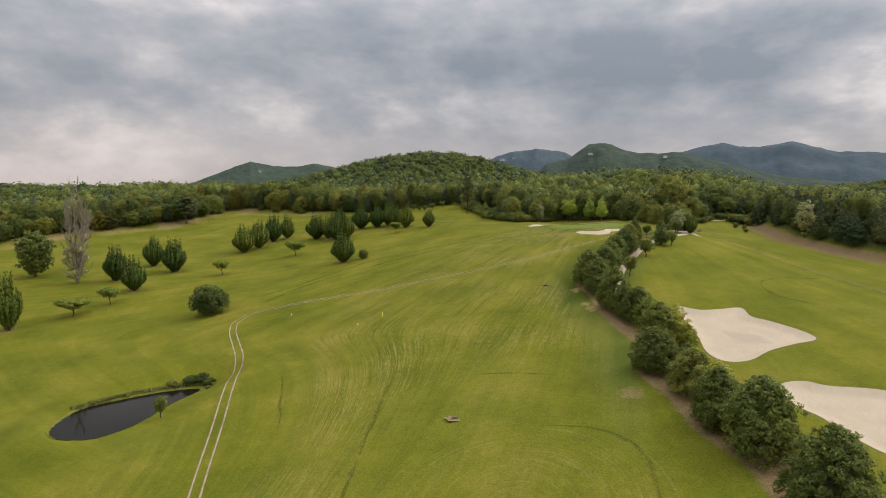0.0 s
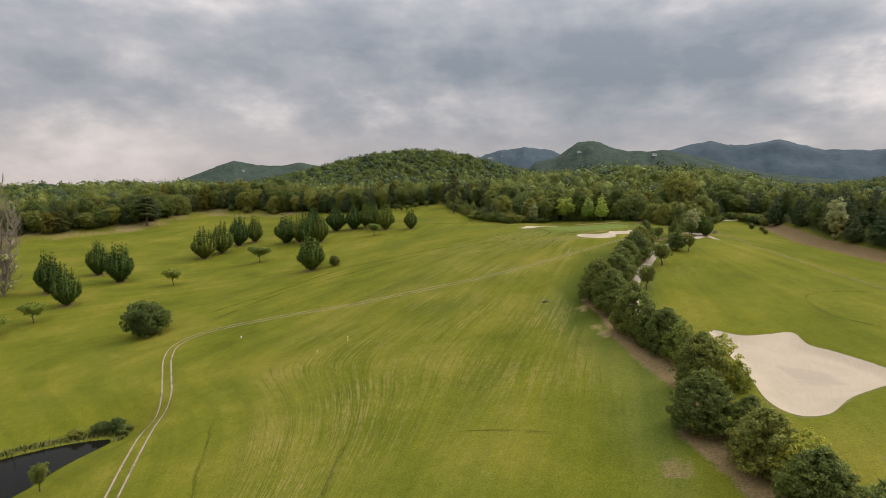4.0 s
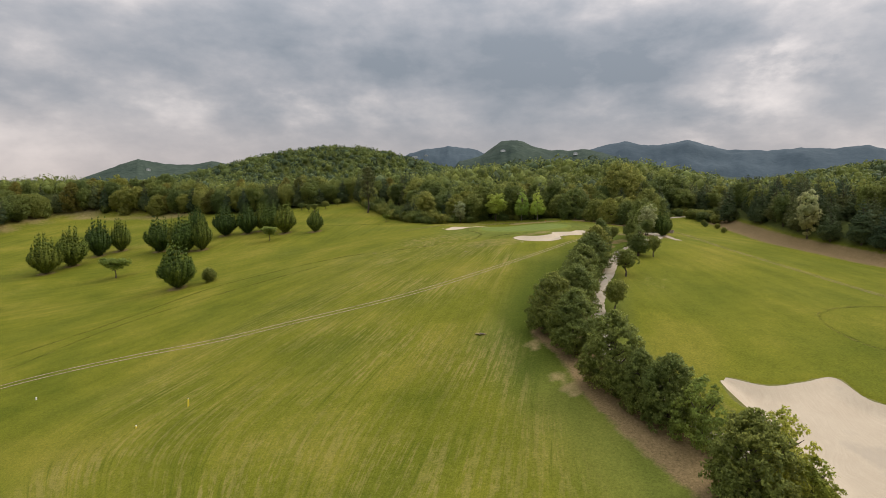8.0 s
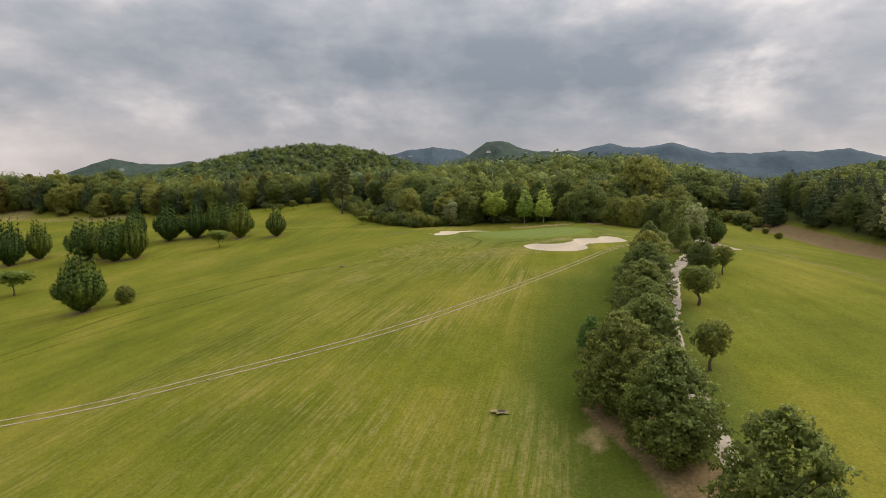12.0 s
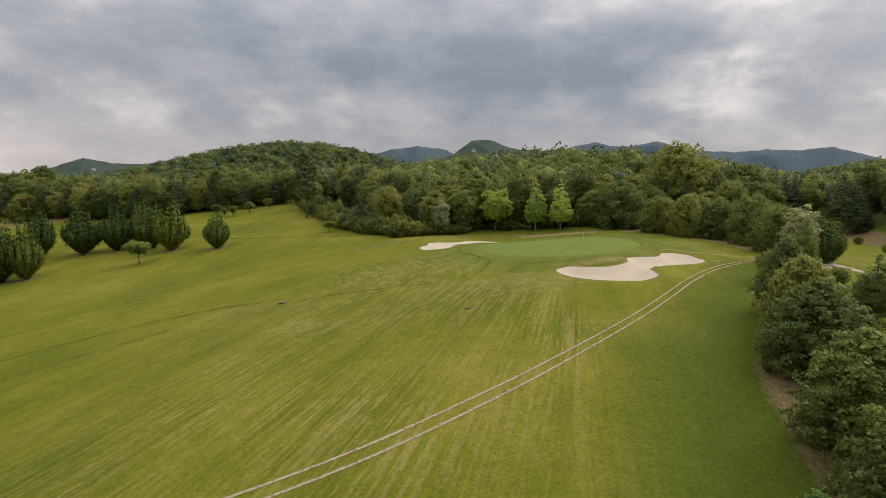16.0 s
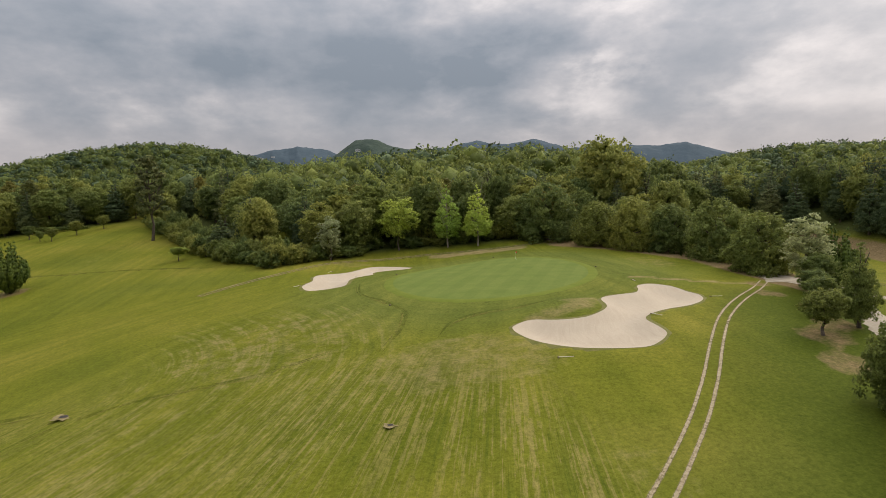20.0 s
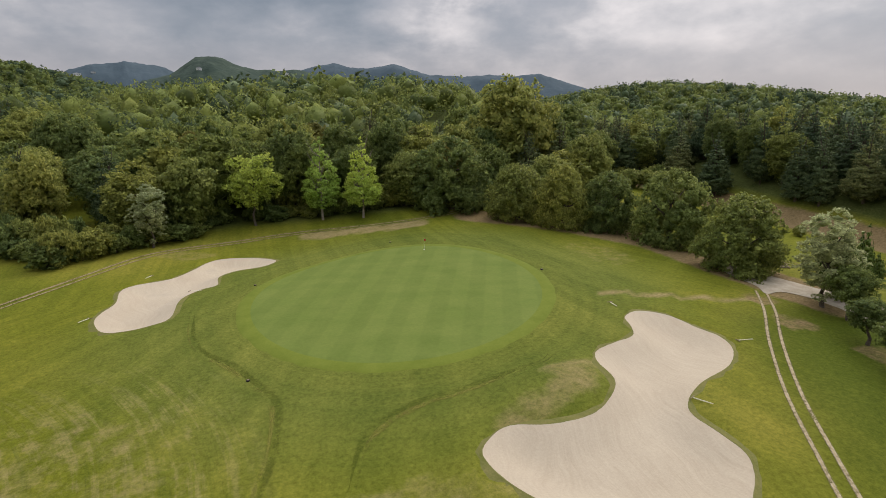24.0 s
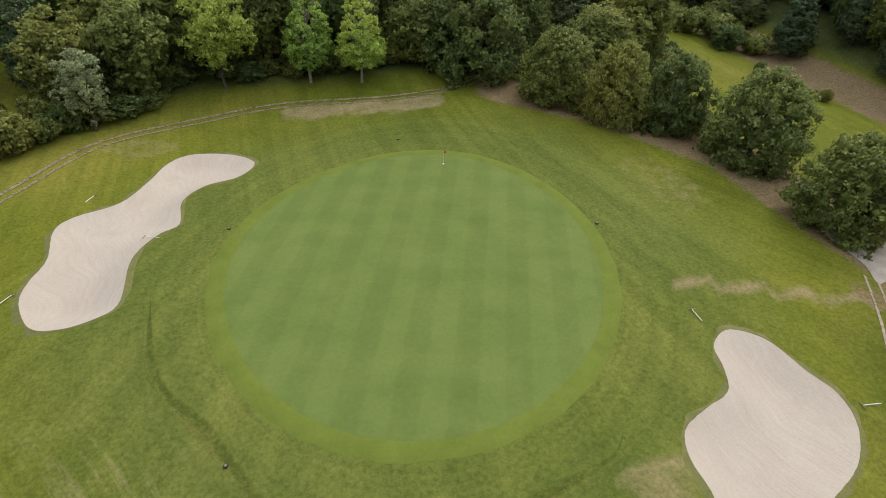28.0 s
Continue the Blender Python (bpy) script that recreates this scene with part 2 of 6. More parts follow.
def make_sand():
    """Raked bunker sand: long rake lines, damp blotches, fine grain."""
    m, nt, b = material("bunker_sand")
    p = position(nt)
    bent = node(nt, "ShaderNodeVectorMath", {0: p, 1: node(nt, "ShaderNodeVectorMath", {0: node(nt, "ShaderNodeTexNoise", {"Vector": p, "Scale": 0.09, "Detail": 2.0}).outputs["Color"], 1: (9.0, 9.0, 0.0)}, operation="MULTIPLY").outputs[0]}, operation="ADD").outputs[0]
    lane = node(nt, "ShaderNodeVectorMath", {0: bent, 1: (3.2, 0.28, 0.0)}, operation="MULTIPLY").outputs[0]
    rows_ = noise_of(nt, lane, 1.0, 4.0, 0.7)
    blot = noise_of(nt, p, 0.16, 4.0, 0.6)
    grit = noise_of(nt, p, 7.0, 4.0, 0.7)
    col = ramp(nt, mth(nt, "ADD", mth(nt, "MULTIPLY", rows_, 0.5), mth(nt, "MULTIPLY", blot, 0.5)), [(0.30, (0.395, 0.320, 0.226)), (0.68, (0.485, 0.405, 0.296))])
    col = mixc(nt, 0.6, col, ramp(nt, grit, [(0.3, (0.88, 0.88, 0.88)), (0.7, (1.1, 1.1, 1.1))]), "MULTIPLY")
    far_off = node(nt, "ShaderNodeVectorMath", {0: node(nt, "ShaderNodeVectorMath", {0: p, 1: (DAMP[0], DAMP[1], 0.0)}, operation="SUBTRACT").outputs[0], 1: (0.16, 0.11, 0.0)}, operation="MULTIPLY").outputs[0]
    wet = mth(nt, "MAXIMUM", mth(nt, "SUBTRACT", 1.0, node(nt, "ShaderNodeVectorMath", {0: far_off}, operation="LENGTH").outputs["Value"]), 0.0)
    blot = mth(nt, "ADD", blot, mth(nt, "MULTIPLY", wet, 0.34))
    damp = ramp(nt, blot, [(0.63, (0, 0, 0)), (0.74, (1, 1, 1))])
    col = mixc(nt, mth(nt, "MULTIPLY", damp, mth(nt, "MULTIPLY", rows_, 0.7)), col, rgb(0.26, 0.225, 0.175))
    wire(nt, b, Base_Color=col, Roughness=0.95)
    bump(nt, b, mth(nt, "ADD", rows_, mth(nt, "MULTIPLY", grit, 0.4)), 0.4, 0.06)
    return m


SAND = make_sand()

LIP = simple("bunker_lip", (0.12, 0.125, 0.030), (0.19, 0.17, 0.06), 0.8, 0.95, 0.6, 0.1)
CONCRETE = simple("path_concrete", (0.315, 0.262, 0.190), (0.455, 0.395, 0.305), 0.6, 0.9, 0.3, 0.02)
DIRT = simple("track_dirt", (0.15, 0.125, 0.045), (0.29, 0.23, 0.115), 0.9, 0.95, 0.4, 0.03)
REED = simple("reed_grass", (0.10, 0.12, 0.028), (0.20, 0.20, 0.06), 0.9, 0.9, 0.4, 0.05)
EDGE_STRAW = ragged("cut_straw", (0.15, 0.155, 0.022), (0.25, 0.215, 0.055), 0.9, 0.18, 2.4, 0.6)
EDGE_GRASS = ragged("long_grass", (0.058, 0.078, 0.010), (0.095, 0.114, 0.016), 0.7, 0.30, 1.4, 0.38)
RUT = ragged("rut_gravel", (0.26, 0.205, 0.115), (0.41, 0.335, 0.21), 0.8, 0.95, 1.6, 0.95)
RUT_FAINT = ragged("rut_dirt", (0.17, 0.135, 0.055), (0.31, 0.245, 0.13), 0.8, 0.8, 2.0, 0.9)
WHITE = simple("white_paint", (0.68, 0.68, 0.66), (0.82, 0.82, 0.80), 2.0, 0.6, 0.05, 0.01)
CREAM = simple("pale_pole", (0.55, 0.52, 0.36), (0.68, 0.65, 0.48), 3.0, 0.6, 0.05, 0.01)
YELLOW = simple("yellow_paint", (0.70, 0.55, 0.04), (0.82, 0.66, 0.07), 6.0, 0.5, 0.1, 0.01)
RED = simple("red_cloth", (0.45, 0.04, 0.03), (0.60, 0.07, 0.05), 9.0, 0.8, 0.1, 0.01)
WOOD = simple("weathered_wood", (0.16, 0.12, 0.08), (0.30, 0.24, 0.17), 2.5, 0.85, 0.4, 0.02)
IRON = simple("dark_iron", (0.03, 0.026, 0.022), (0.09, 0.07, 0.05), 5.0, 0.6, 0.3, 0.01, metal=0.7)
ROOF = simple("roof_sheet", (0.28, 0.30, 0.32), (0.42, 0.43, 0.44), 0.4, 0.5, 0.1, 0.02)
GLASS = simple("window_glass", (0.03, 0.04, 0.05), (0.06, 0.07, 0.08), 0.5, 0.1, 0.0)
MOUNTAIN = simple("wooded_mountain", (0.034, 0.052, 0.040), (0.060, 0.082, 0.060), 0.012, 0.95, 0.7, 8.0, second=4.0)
# the far ridges' base colour is blued to stand in for distance haze
MOUNTAIN_HAZY = simple("hazy_far_mountain", (0.056, 0.080, 0.096), (0.078, 0.106, 0.124), 0.006, 0.95, 0.4, 8.0, second=5.0)


def make_grass():
    m, nt, b = material("golf_grass")
    p = position(nt)
    s = node(nt, "ShaderNodeSeparateXYZ", {0: p})
    px, py = s.outputs[0], s.outputs[1]

    def att(name):
        return node(nt, "ShaderNodeAttribute", attribute_name=name).outputs["Fac"]

    # mowing lines: they fan out over the low end of the fairway and run straight to the green
    bend = mth(nt, "SMOOTH_MIN", mth(nt, "SUBTRACT", py, 150.0), 0.0, 20.0)
    side = mth(nt, "MULTIPLY", mth(nt, "MINIMUM", mth(nt, "MAXIMUM", mth(nt, "SUBTRACT", -32.0, px), 0.0), 62.0), 0.028)
    reach = mth(nt, "MAXIMUM", mth(nt, "SUBTRACT", 325.0, py), 30.0)
    ray = mth(nt, "MULTIPLY", mth(nt, "DIVIDE", mth(nt, "ADD", px, 12.0), reach), 125.0)
    wander = noise_of(nt, p, 0.012, 1.0, 0.5)
    u = mth(nt, "ADD", mth(nt, "MULTIPLY_ADD", bend, side, ray), mth(nt, "MULTIPLY", wander, 3.0))
    lane = node(nt, "ShaderNodeCombineXYZ", {0: u, 1: mth(nt, "MULTIPLY", py, 0.030), 2: 0.0}).outputs[0]
    lane2 = node(nt, "ShaderNodeCombineXYZ", {0: u, 1: mth(nt, "MULTIPLY", py, 0.3), 2: 3.0}).outputs[0]
    thin = noise_of(nt, lane, 1.5, 4.0, 0.75)
    patch = noise_of(nt, p, 0.03, 4.0, 0.65)
    wide = noise_of(nt, lane, 0.17, 3.0, 0.6)
    broken = noise_of(nt, lane2, 1.6, 4.0, 0.7)
    blot = noise_of(nt, p, 0.045, 5.0, 0.6)
    grain = noise_of(nt, p, 3.0, 5.0, 0.82)
    tuft = noise_of(nt, p, 0.55, 5.0, 0.7)
    green = ramp(nt, blot, [(0.30, (0.098, 0.114, 0.011)), (0.50, (0.139, 0.145, 0.015)), (0.70, (0.190, 0.174, 0.026))])
    lush = ramp(nt, blot, [(0.3, (0.096, 0.118, 0.020)), (0.7, (0.142, 0.154, 0.029))])
    col = mixc(nt, att("lush"), green, lush)
    bands = ramp(nt, wide, [(0.40, (0.86, 0.89, 0.85)), (0.60, (1.10, 1.07, 1.08))])
    col = mixc(nt, 0.75, col, bands, "MULTIPLY")
    # cut straw lying in lines
    lines = ramp(nt, mth(nt, "MULTIPLY", thin, mth(nt, "ADD", broken, 0.45)), [(0.46, (0, 0, 0)), (0.56, (1, 1, 1))])
    worn = ramp(nt, patch, [(0.40, (0.22, 0.22, 0.22)), (0.60, (1, 1, 1))])
    thatch = mth(nt, "MULTIPLY", mth(nt, "MULTIPLY", lines, worn), att("straw"))
    col = mixc(nt, mth(nt, "MULTIPLY", thatch, 0.62), col, rgb(0.275, 0.22, 0.075))
    darkl = ramp(nt, thin, [(0.36, (1, 1, 1)), (0.42, (0, 0, 0))])
    col = mixc(nt, mth(nt, "MULTIPLY", mth(nt, "MULTIPLY", darkl, att("straw")), 0.5), col, rgb(0.06, 0.085, 0.010))
    # arcs of straw where the mower turns, and rings mown round the green
    away = node(nt, "ShaderNodeVectorMath", {0: p, 1: (-76.0, 256.0, 0.0)}, operation="SUBTRACT").outputs[0]
    away = node(nt, "ShaderNodeVectorMath", {0: away, 1: (1.0, 1.0, 0.0)}, operation="MULTIPLY").outputs[0]
    arc_r = mth(nt, "ADD", node(nt, "ShaderNodeVectorMath", {0: away}, operation="LENGTH").outputs["Value"], mth(nt, "MULTIPLY", wander, 5.0))
    arc = noise_of(nt, node(nt, "ShaderNodeCombineXYZ", {0: arc_r, 1: mth(nt, "MULTIPLY", py, 0.05), 2: 0.0}).outputs[0], 1.2, 4.0, 0.75)
    arcs = ramp(nt, mth(nt, "MULTIPLY", arc, mth(nt, "ADD", tuft, 0.5)), [(0.50, (0, 0, 0)), (0.64, (1, 1, 1))])
    col = mixc(nt, mth(nt, "MULTIPLY", mth(nt, "MULTIPLY", arcs, att("fan")), 0.34), col, rgb(0.29, 0.235, 0.10))
    col = mixc(nt, mth(nt, "MULTIPLY", mth(nt, "MULTIPLY", ramp(nt, arc, [(0.36, (1, 1, 1)), (0.46, (0, 0, 0))]), att("fan")), 0.4), col, rgb(0.075, 0.095, 0.014))
    low_arc = node(nt, "ShaderNodeVectorMath", {0: node(nt, "ShaderNodeVectorMath", {0: p, 1: (-14.0, 76.0, 0.0)}, operation="SUBTRACT").outputs[0], 1: (1.0, 0.85, 0.0)}, operation="MULTIPLY").outputs[0]
    low_r = mth(nt, "ADD", node(nt, "ShaderNodeVectorMath", {0: low_arc}, operation="LENGTH").outputs["Value"], mth(nt, "MULTIPLY", wander, 4.0))
    low = noise_of(nt, node(nt, "ShaderNodeCombineXYZ", {0: low_r, 1: mth(nt, "MULTIPLY", px, 0.04), 2: 0.0}).outputs[0], 1.5, 4.0, 0.75)
    col = mixc(nt, mth(nt, "MULTIPLY", mth(nt, "MULTIPLY", ramp(nt, low, [(0.54, (0, 0, 0)), (0.68, (1, 1, 1))]), att("fan_low")), 0.26), col, rgb(0.29, 0.235, 0.10))
    col = mixc(nt, mth(nt, "MULTIPLY", mth(nt, "MULTIPLY", ramp(nt, low, [(0.36, (1, 1, 1)), (0.46, (0, 0, 0))]), att("fan_low")), 0.28), col, rgb(0.075, 0.095, 0.014))
    ringed = noise_of(nt, node(nt, "ShaderNodeCombineXYZ", {0: att("round"), 1: mth(nt, "MULTIPLY", py, 0.02), 2: 0.0}).outputs[0], 0.62, 3.0, 0.7)
    col = mixc(nt, mth(nt, "MULTIPLY", att("near_green"), 0.8), col, ramp(nt, ringed, [(0.36, (0.86, 0.90, 0.88)), (0.64, (1.13, 1.09, 1.12))]), "MULTIPLY")
    col = mixc(nt, mth(nt, "MULTIPLY", att("deep"), 0.9), col, mixc(nt, blot, rgb(0.040, 0.062, 0.006), rgb(0.082, 0.102, 0.012)))
    # dry patches, bare soil, wood floor
    dry = ramp(nt, mth(nt, "ADD", mth(nt, "MULTIPLY", tuft, 0.45), mth(nt, "MULTIPLY", att("dry"), 0.75)), [(0.52, (0, 0, 0)), (0.80, (1, 1, 1))])
    col = mixc(nt, dry, col, mixc(nt, tuft, rgb(0.17, 0.145, 0.045), rgb(0.31, 0.235, 0.115)))
    bare = ramp(nt, mth(nt, "ADD", mth(nt, "MULTIPLY", tuft, 0.5), mth(nt, "MULTIPLY", att("bare"), 0.8)), [(0.58, (0, 0, 0)), (0.80, (1, 1, 1))])
    col = mixc(nt, bare, col, mixc(nt, grain, rgb(0.125, 0.088, 0.040), rgb(0.28, 0.20, 0.10)))
    col = mixc(nt, att("wood"), col, mixc(nt, tuft, rgb(0.045, 0.058, 0.016), rgb(0.105, 0.120, 0.034)))
    speck = ramp(nt, grain, [(0.32, (0.56, 0.60, 0.54)), (0.68, (1.40, 1.36, 1.40))])
    col = mixc(nt, 0.8, col, speck, "MULTIPLY")
    clump = ramp(nt, tuft, [(0.3, (0.88, 0.90, 0.86)), (0.7, (1.11, 1.09, 1.10))])
    col = mixc(nt, mth(nt, "MULTIPLY_ADD", att("lush"), -0.5, 0.8), col, clump, "MULTIPLY")
    wire(nt, b, Base_Color=col, Roughness=0.9)
    b.inputs["Specular IOR Level"].default_value = 0.04
    bump(nt, b, mth(nt, "ADD", grain, mth(nt, "MULTIPLY", tuft, 0.5)), 0.45, 0.10)
    return m


def make_green():
    """Short turf of the putting green, mown crosswise in two directions."""
    m, nt, b = material("putting_turf")
    p = position(nt)
    s = node(nt, "ShaderNodeSeparateXYZ", {0: p})
    a = radians(24)

    def stripe(cx, cy, width):
        u = mth(nt, "ADD", mth(nt, "MULTIPLY", s.outputs[0], cx), mth(nt, "MULTIPLY", s.outputs[1], cy))
        return mth(nt, "SMOOTH_MIN", mth(nt, "MAXIMUM", mth(nt, "MULTIPLY_ADD", mth(nt, "SINE", mth(nt, "MULTIPLY", u, math.pi / width)), 1.8, 0.5), 0.0), 1.0, 0.2)

    one = stripe(math.cos(a), -math.sin(a), 1.75)
    two = stripe(math.sin(a), math.cos(a), 1.9)
    n1 = noise_of(nt, p, 0.3, 5.0, 0.6)
    n2 = noise_of(nt, p, 3.5, 4.0, 0.7)
    base = ramp(nt, n1, [(0.3, (0.116, 0.155, 0.031)), (0.7, (0.148, 0.180, 0.041))])
    f = mth(nt, "ADD", mth(nt, "MULTIPLY", one, 0.72), mth(nt, "MULTIPLY", two, 0.28))
    col = mixc(nt, 1.0, base, ramp(nt, f, [(0.1, (0.945, 0.955, 0.945)), (0.9, (1.055, 1.045, 1.055))]), "MULTIPLY")
    col = mixc(nt, 0.5, col, ramp(nt, n2, [(0.3, (0.85, 0.86, 0.85)), (0.7, (1.15, 1.14, 1.15))]), "MULTIPLY")
    wire(nt, b, Base_Color=col, Roughness=0.85)
    b.inputs["Specular IOR Level"].default_value = 0.05
    bump(nt, b, n2, 0.2, 0.03)
    return m


def make_water():
    m, nt, b = material("pond_water")
    p = position(nt)
    wire(nt, b, Base_Color=rgb(0.010, 0.010, 0.007), Roughness=0.03)
    b.inputs["IOR"].default_value = 1.33
    b.inputs["Specular IOR Level"].default_value = 0.09
    bump(nt, b, noise_of(nt, p, 0.7, 3.0, 0.5), 0.02, 0.03)
    return m


GRASS, PUTTING, WATER = make_grass(), make_green(), make_water()
COLLAR = simple("collar_turf", (0.118, 0.148, 0.019), (0.152, 0.178, 0.027), 0.6, 0.9, 0.3, 0.04)

# ---- shape of the land ----
from mathutils import geometry

# heights of the course every 50 m, west to east in a row, rows from south to north
WEST, SOUTH, CELL, COLS, ROWS = -260.0, 0.0, 50.0, 9, 10
HEIGHTS = np.array([
    -47.2, -42.5, -37.7, -32.6, -27.4, -22.7, -17.5, -11.7, -5.8,
    -37.8, -35.5, -32.4, -28.1, -22.9, -17.3, -12, -7.4, -3.2,
    -28.7, -28.4, -26.9, -23.1, -17.1, -11, -6.1, -3.3, -0.8,
    -20.5, -20.9, -20, -16, -8.9, -2.8, -0.7, 0.8, 1.7,
    -12.8, -12.2, -11.6, -6.1, 2.6, 7.7, 6.7, 5.5, 4.3,
    -6.3, -5.7, -2.3, 3.6, 12.4, 17.1, 14.9, 11, 8,
    1.2, 2.6, 6.8, 12, 18.5, 20.2, 18.8, 16.1, 13.7,
    9.2, 12.4, 16.3, 19.3, 21.6, 22.6, 22.2, 21.5, 20.5,
    18.1, 21.6, 24.9, 26.7, 27, 27.7, 28.1, 28.1, 27.9,
    27.5, 30.1, 31.8, 32.2, 32.7, 33.4, 34.1, 34.7, 35.3,
], float).reshape(ROWS, COLS)

# wooded hills beyond the course: middle, height, half widths
HILLS = [
    (-390, 1080, 88, 260, 260), (-75, 900, 14, 160, 200), (15, 540, 19, 120, 130), (430, 800, 40, 190, 200),
    (-430, 330, 5, 110, 150), (-620, 640, -6, 220, 220), (250, 450, -20, 120, 150), (-40, 1500, 42, 600, 280),
    (700, 1300, 30, 420, 300), (120, 470, -6, 60, 80),
]
# the mown course, inside the woods
COURSE = [
    (130, -90), (118, 150), (98, 236), (74, 252), (60, 276), (56, 328), (56, 350), (44, 352), (34, 322), (16, 318), (6, 324), (-12.5, 324.7),
    (-36, 327), (-50.8, 320.5), (-60.4, 310), (-75, 324), (-100, 364), (-128, 408), (-190, 388), (-262, 410), (-325, 400), (-321, 346),
    (-372, 280), (-380, 230), (-390, 100), (-390, -90),
]
BUNKERS = [
    [(11.9, 166.0), (17.9, 164.2), (23.4, 166.0), (28.4, 168.0), (29.7, 161.5), (33.4, 158.5), (38.9, 152.3), (40.4, 146.8), (35.4, 142.8), (29.4, 137.6), (24.4, 131.1), (19.6, 130.1), (16.6, 134.9), (15.6, 145.2), (13.4, 155.8)],
    [(27.3, 118.6), (31.6, 121.3), (35.6, 119.4), (43.6, 118.5), (48, 112), (46, 102), (41, 95), (36.4, 94.6), (32.7, 100.4), (30.6, 106), (27.9, 110.5)],
    [(-23.5, 256.0), (-22.3, 257.4), (-20.7, 257.9), (-18.3, 257.1), (-15.3, 257.1), (-13.0, 258.4), (-11.6, 260), (-11.4, 262.4), (-10.3, 264.3), (-7.8, 265.3),
     (-5.6, 266.0), (-4.5, 267.8), (-3.8, 269.6), (-1.6, 270.7), (0.6, 269.2), (1.2, 266), (1.7, 263.9), (0.8, 261.6), (-1.8, 259.4), (-5.6, 258.0),
     (-8.1, 256.5), (-9.2, 255.0), (-9.0, 252.6), (-9.1, 250.5), (-10.8, 248.5), (-13, 247.5), (-18.0, 248.6), (-21.2, 250.7), (-22.9, 253.2)],
    [(-50.9, 289.2), (-50.8, 291.6), (-50.0, 294.4), (-50.3, 298.9), (-49.0, 300.9), (-45.6, 302.7), (-43.6, 306.4), (-41.7, 311.2), (-39.2, 313.2), (-35.0, 312.4), (-32.7, 309.5), (-34.5, 306.2), (-37.8, 304.9), (-39.9, 301.8), (-39.9, 297.1), (-41.6, 295.7), (-43.4, 292.4), (-43.7, 286.8), (-45.2, 285.5), (-47.5, 285.2), (-49.6, 286.1)],
]
POND = [(-121, 88.5), (-125.5, 95), (-127.6, 103), (-124, 112), (-118.8, 120.5), (-112.6, 125.4), (-110.6, 122), (-109.8, 111), (-107.6, 102.5), (-107, 95), (-109, 89), (-115, 86.5)]
GREEN_AT, GREEN_R, GREEN_TURN = (-20.9, 286.0), (15.2, 18.4), radians(-14)
TRACK = [(-62, 66), (-71, 79.5), (-82, 96.5), (-92, 111.5), (-100.5, 125), (-107.5, 136), (-117.5, 147), (-127.5, 158), (-133, 167.5), (-131, 176.5), (-121, 183.5),
         (-105, 189.3), (-90, 191.6), (-79, 193.8), (-60, 200), (-44.7, 207.5), (-32, 217), (-22.5, 226), (-15.6, 233.6), (-10.6, 240.2), (-5.4, 248), (-0.4, 255), (5.8, 262), (12, 268.2), (17, 274)]
CART_PATH = [(9, 146), (3, 160), (-3.2, 174), (-3.4, 184), (-3.0, 197), (-1.2, 208), (2.2, 220), (4.6, 232), (9.2, 241), (14, 251), (20.5, 262), (22, 270), (21.3, 277), (20.3, 284)]
BACK_PATH = [(-68, 292), (-59.8, 300.7), (-55.5, 306.6), (-48.9, 316.6), (-38.4, 322), (-27.9, 324), (-12.7, 320.6), (-2.8, 321.9), (7.5, 330)]


def catmull(points, closed, per=6):
    pts = [Vector((*p, 0)) for p in points]
    n, out = len(pts), []
    for i in range(n if closed else n - 1):
        a, b, c, d = (pts[(i + k) % n] if closed else pts[min(max(i + k, 0), n - 1)] for k in (-1, 0, 1, 2))
        for s in range(per):
            u = s / per
            out.append(0.5 * ((2 * b) + (c - a) * u + (2 * a - 5 * b + 4 * c - d) * u * u + (3 * b - a - 3 * c + d) * u ** 3))
    if not closed:
        out.append(pts[-1])
    return np.array([(p.x, p.y) for p in out])


def signed(poly, x, y):
    """Distance to a closed outline, negative inside."""
    x, y = np.asarray(x, float), np.asarray(y, float)
    best, inside = np.full(x.shape, 1e9), np.zeros(x.shape, bool)
    for (ax, ay), (bx, by) in zip(poly, np.roll(poly, -1, 0)):
        dx, dy = bx - ax, by - ay
        t = np.clip(((x - ax) * dx + (y - ay) * dy) / (dx * dx + dy * dy + 1e-12), 0, 1)
        best = np.minimum(best, np.hypot(x - ax - t * dx, y - ay - t * dy))
        if dy:
            inside ^= ((ay > y) != (by > y)) & (x < dx * (y - ay) / dy + ax)
    return np.where(inside, -best, best)


def along(line, x, y):
    """Distance to an open line."""
    best = np.full(np.shape(x), 1e9)
    for (ax, ay), (bx, by) in zip(line[:-1], line[1:]):
        dx, dy = bx - ax, by - ay
        t = np.clip(((x - ax) * dx + (y - ay) * dy) / (dx * dx + dy * dy + 1e-12), 0, 1)
        best = np.minimum(best, np.hypot(x - ax - t * dx, y - ay - t * dy))
    return best


def ease(a, b, v):
    t = np.clip((np.asarray(v, float) - a) / (b - a), 0, 1)
    return t * t * (3 - 2 * t)


BUNKER_LINES = [catmull(b, True, 5) for b in BUNKERS]
POND_LINE = catmull(POND, True, 5)
COURSE_LINE = np.array(COURSE, float)
TRACK_LINE, PATH_LINE, BACK_LINE = catmull(TRACK, False, 10), catmull(CART_PATH, False, 8), catmull(BACK_PATH, False, 8)


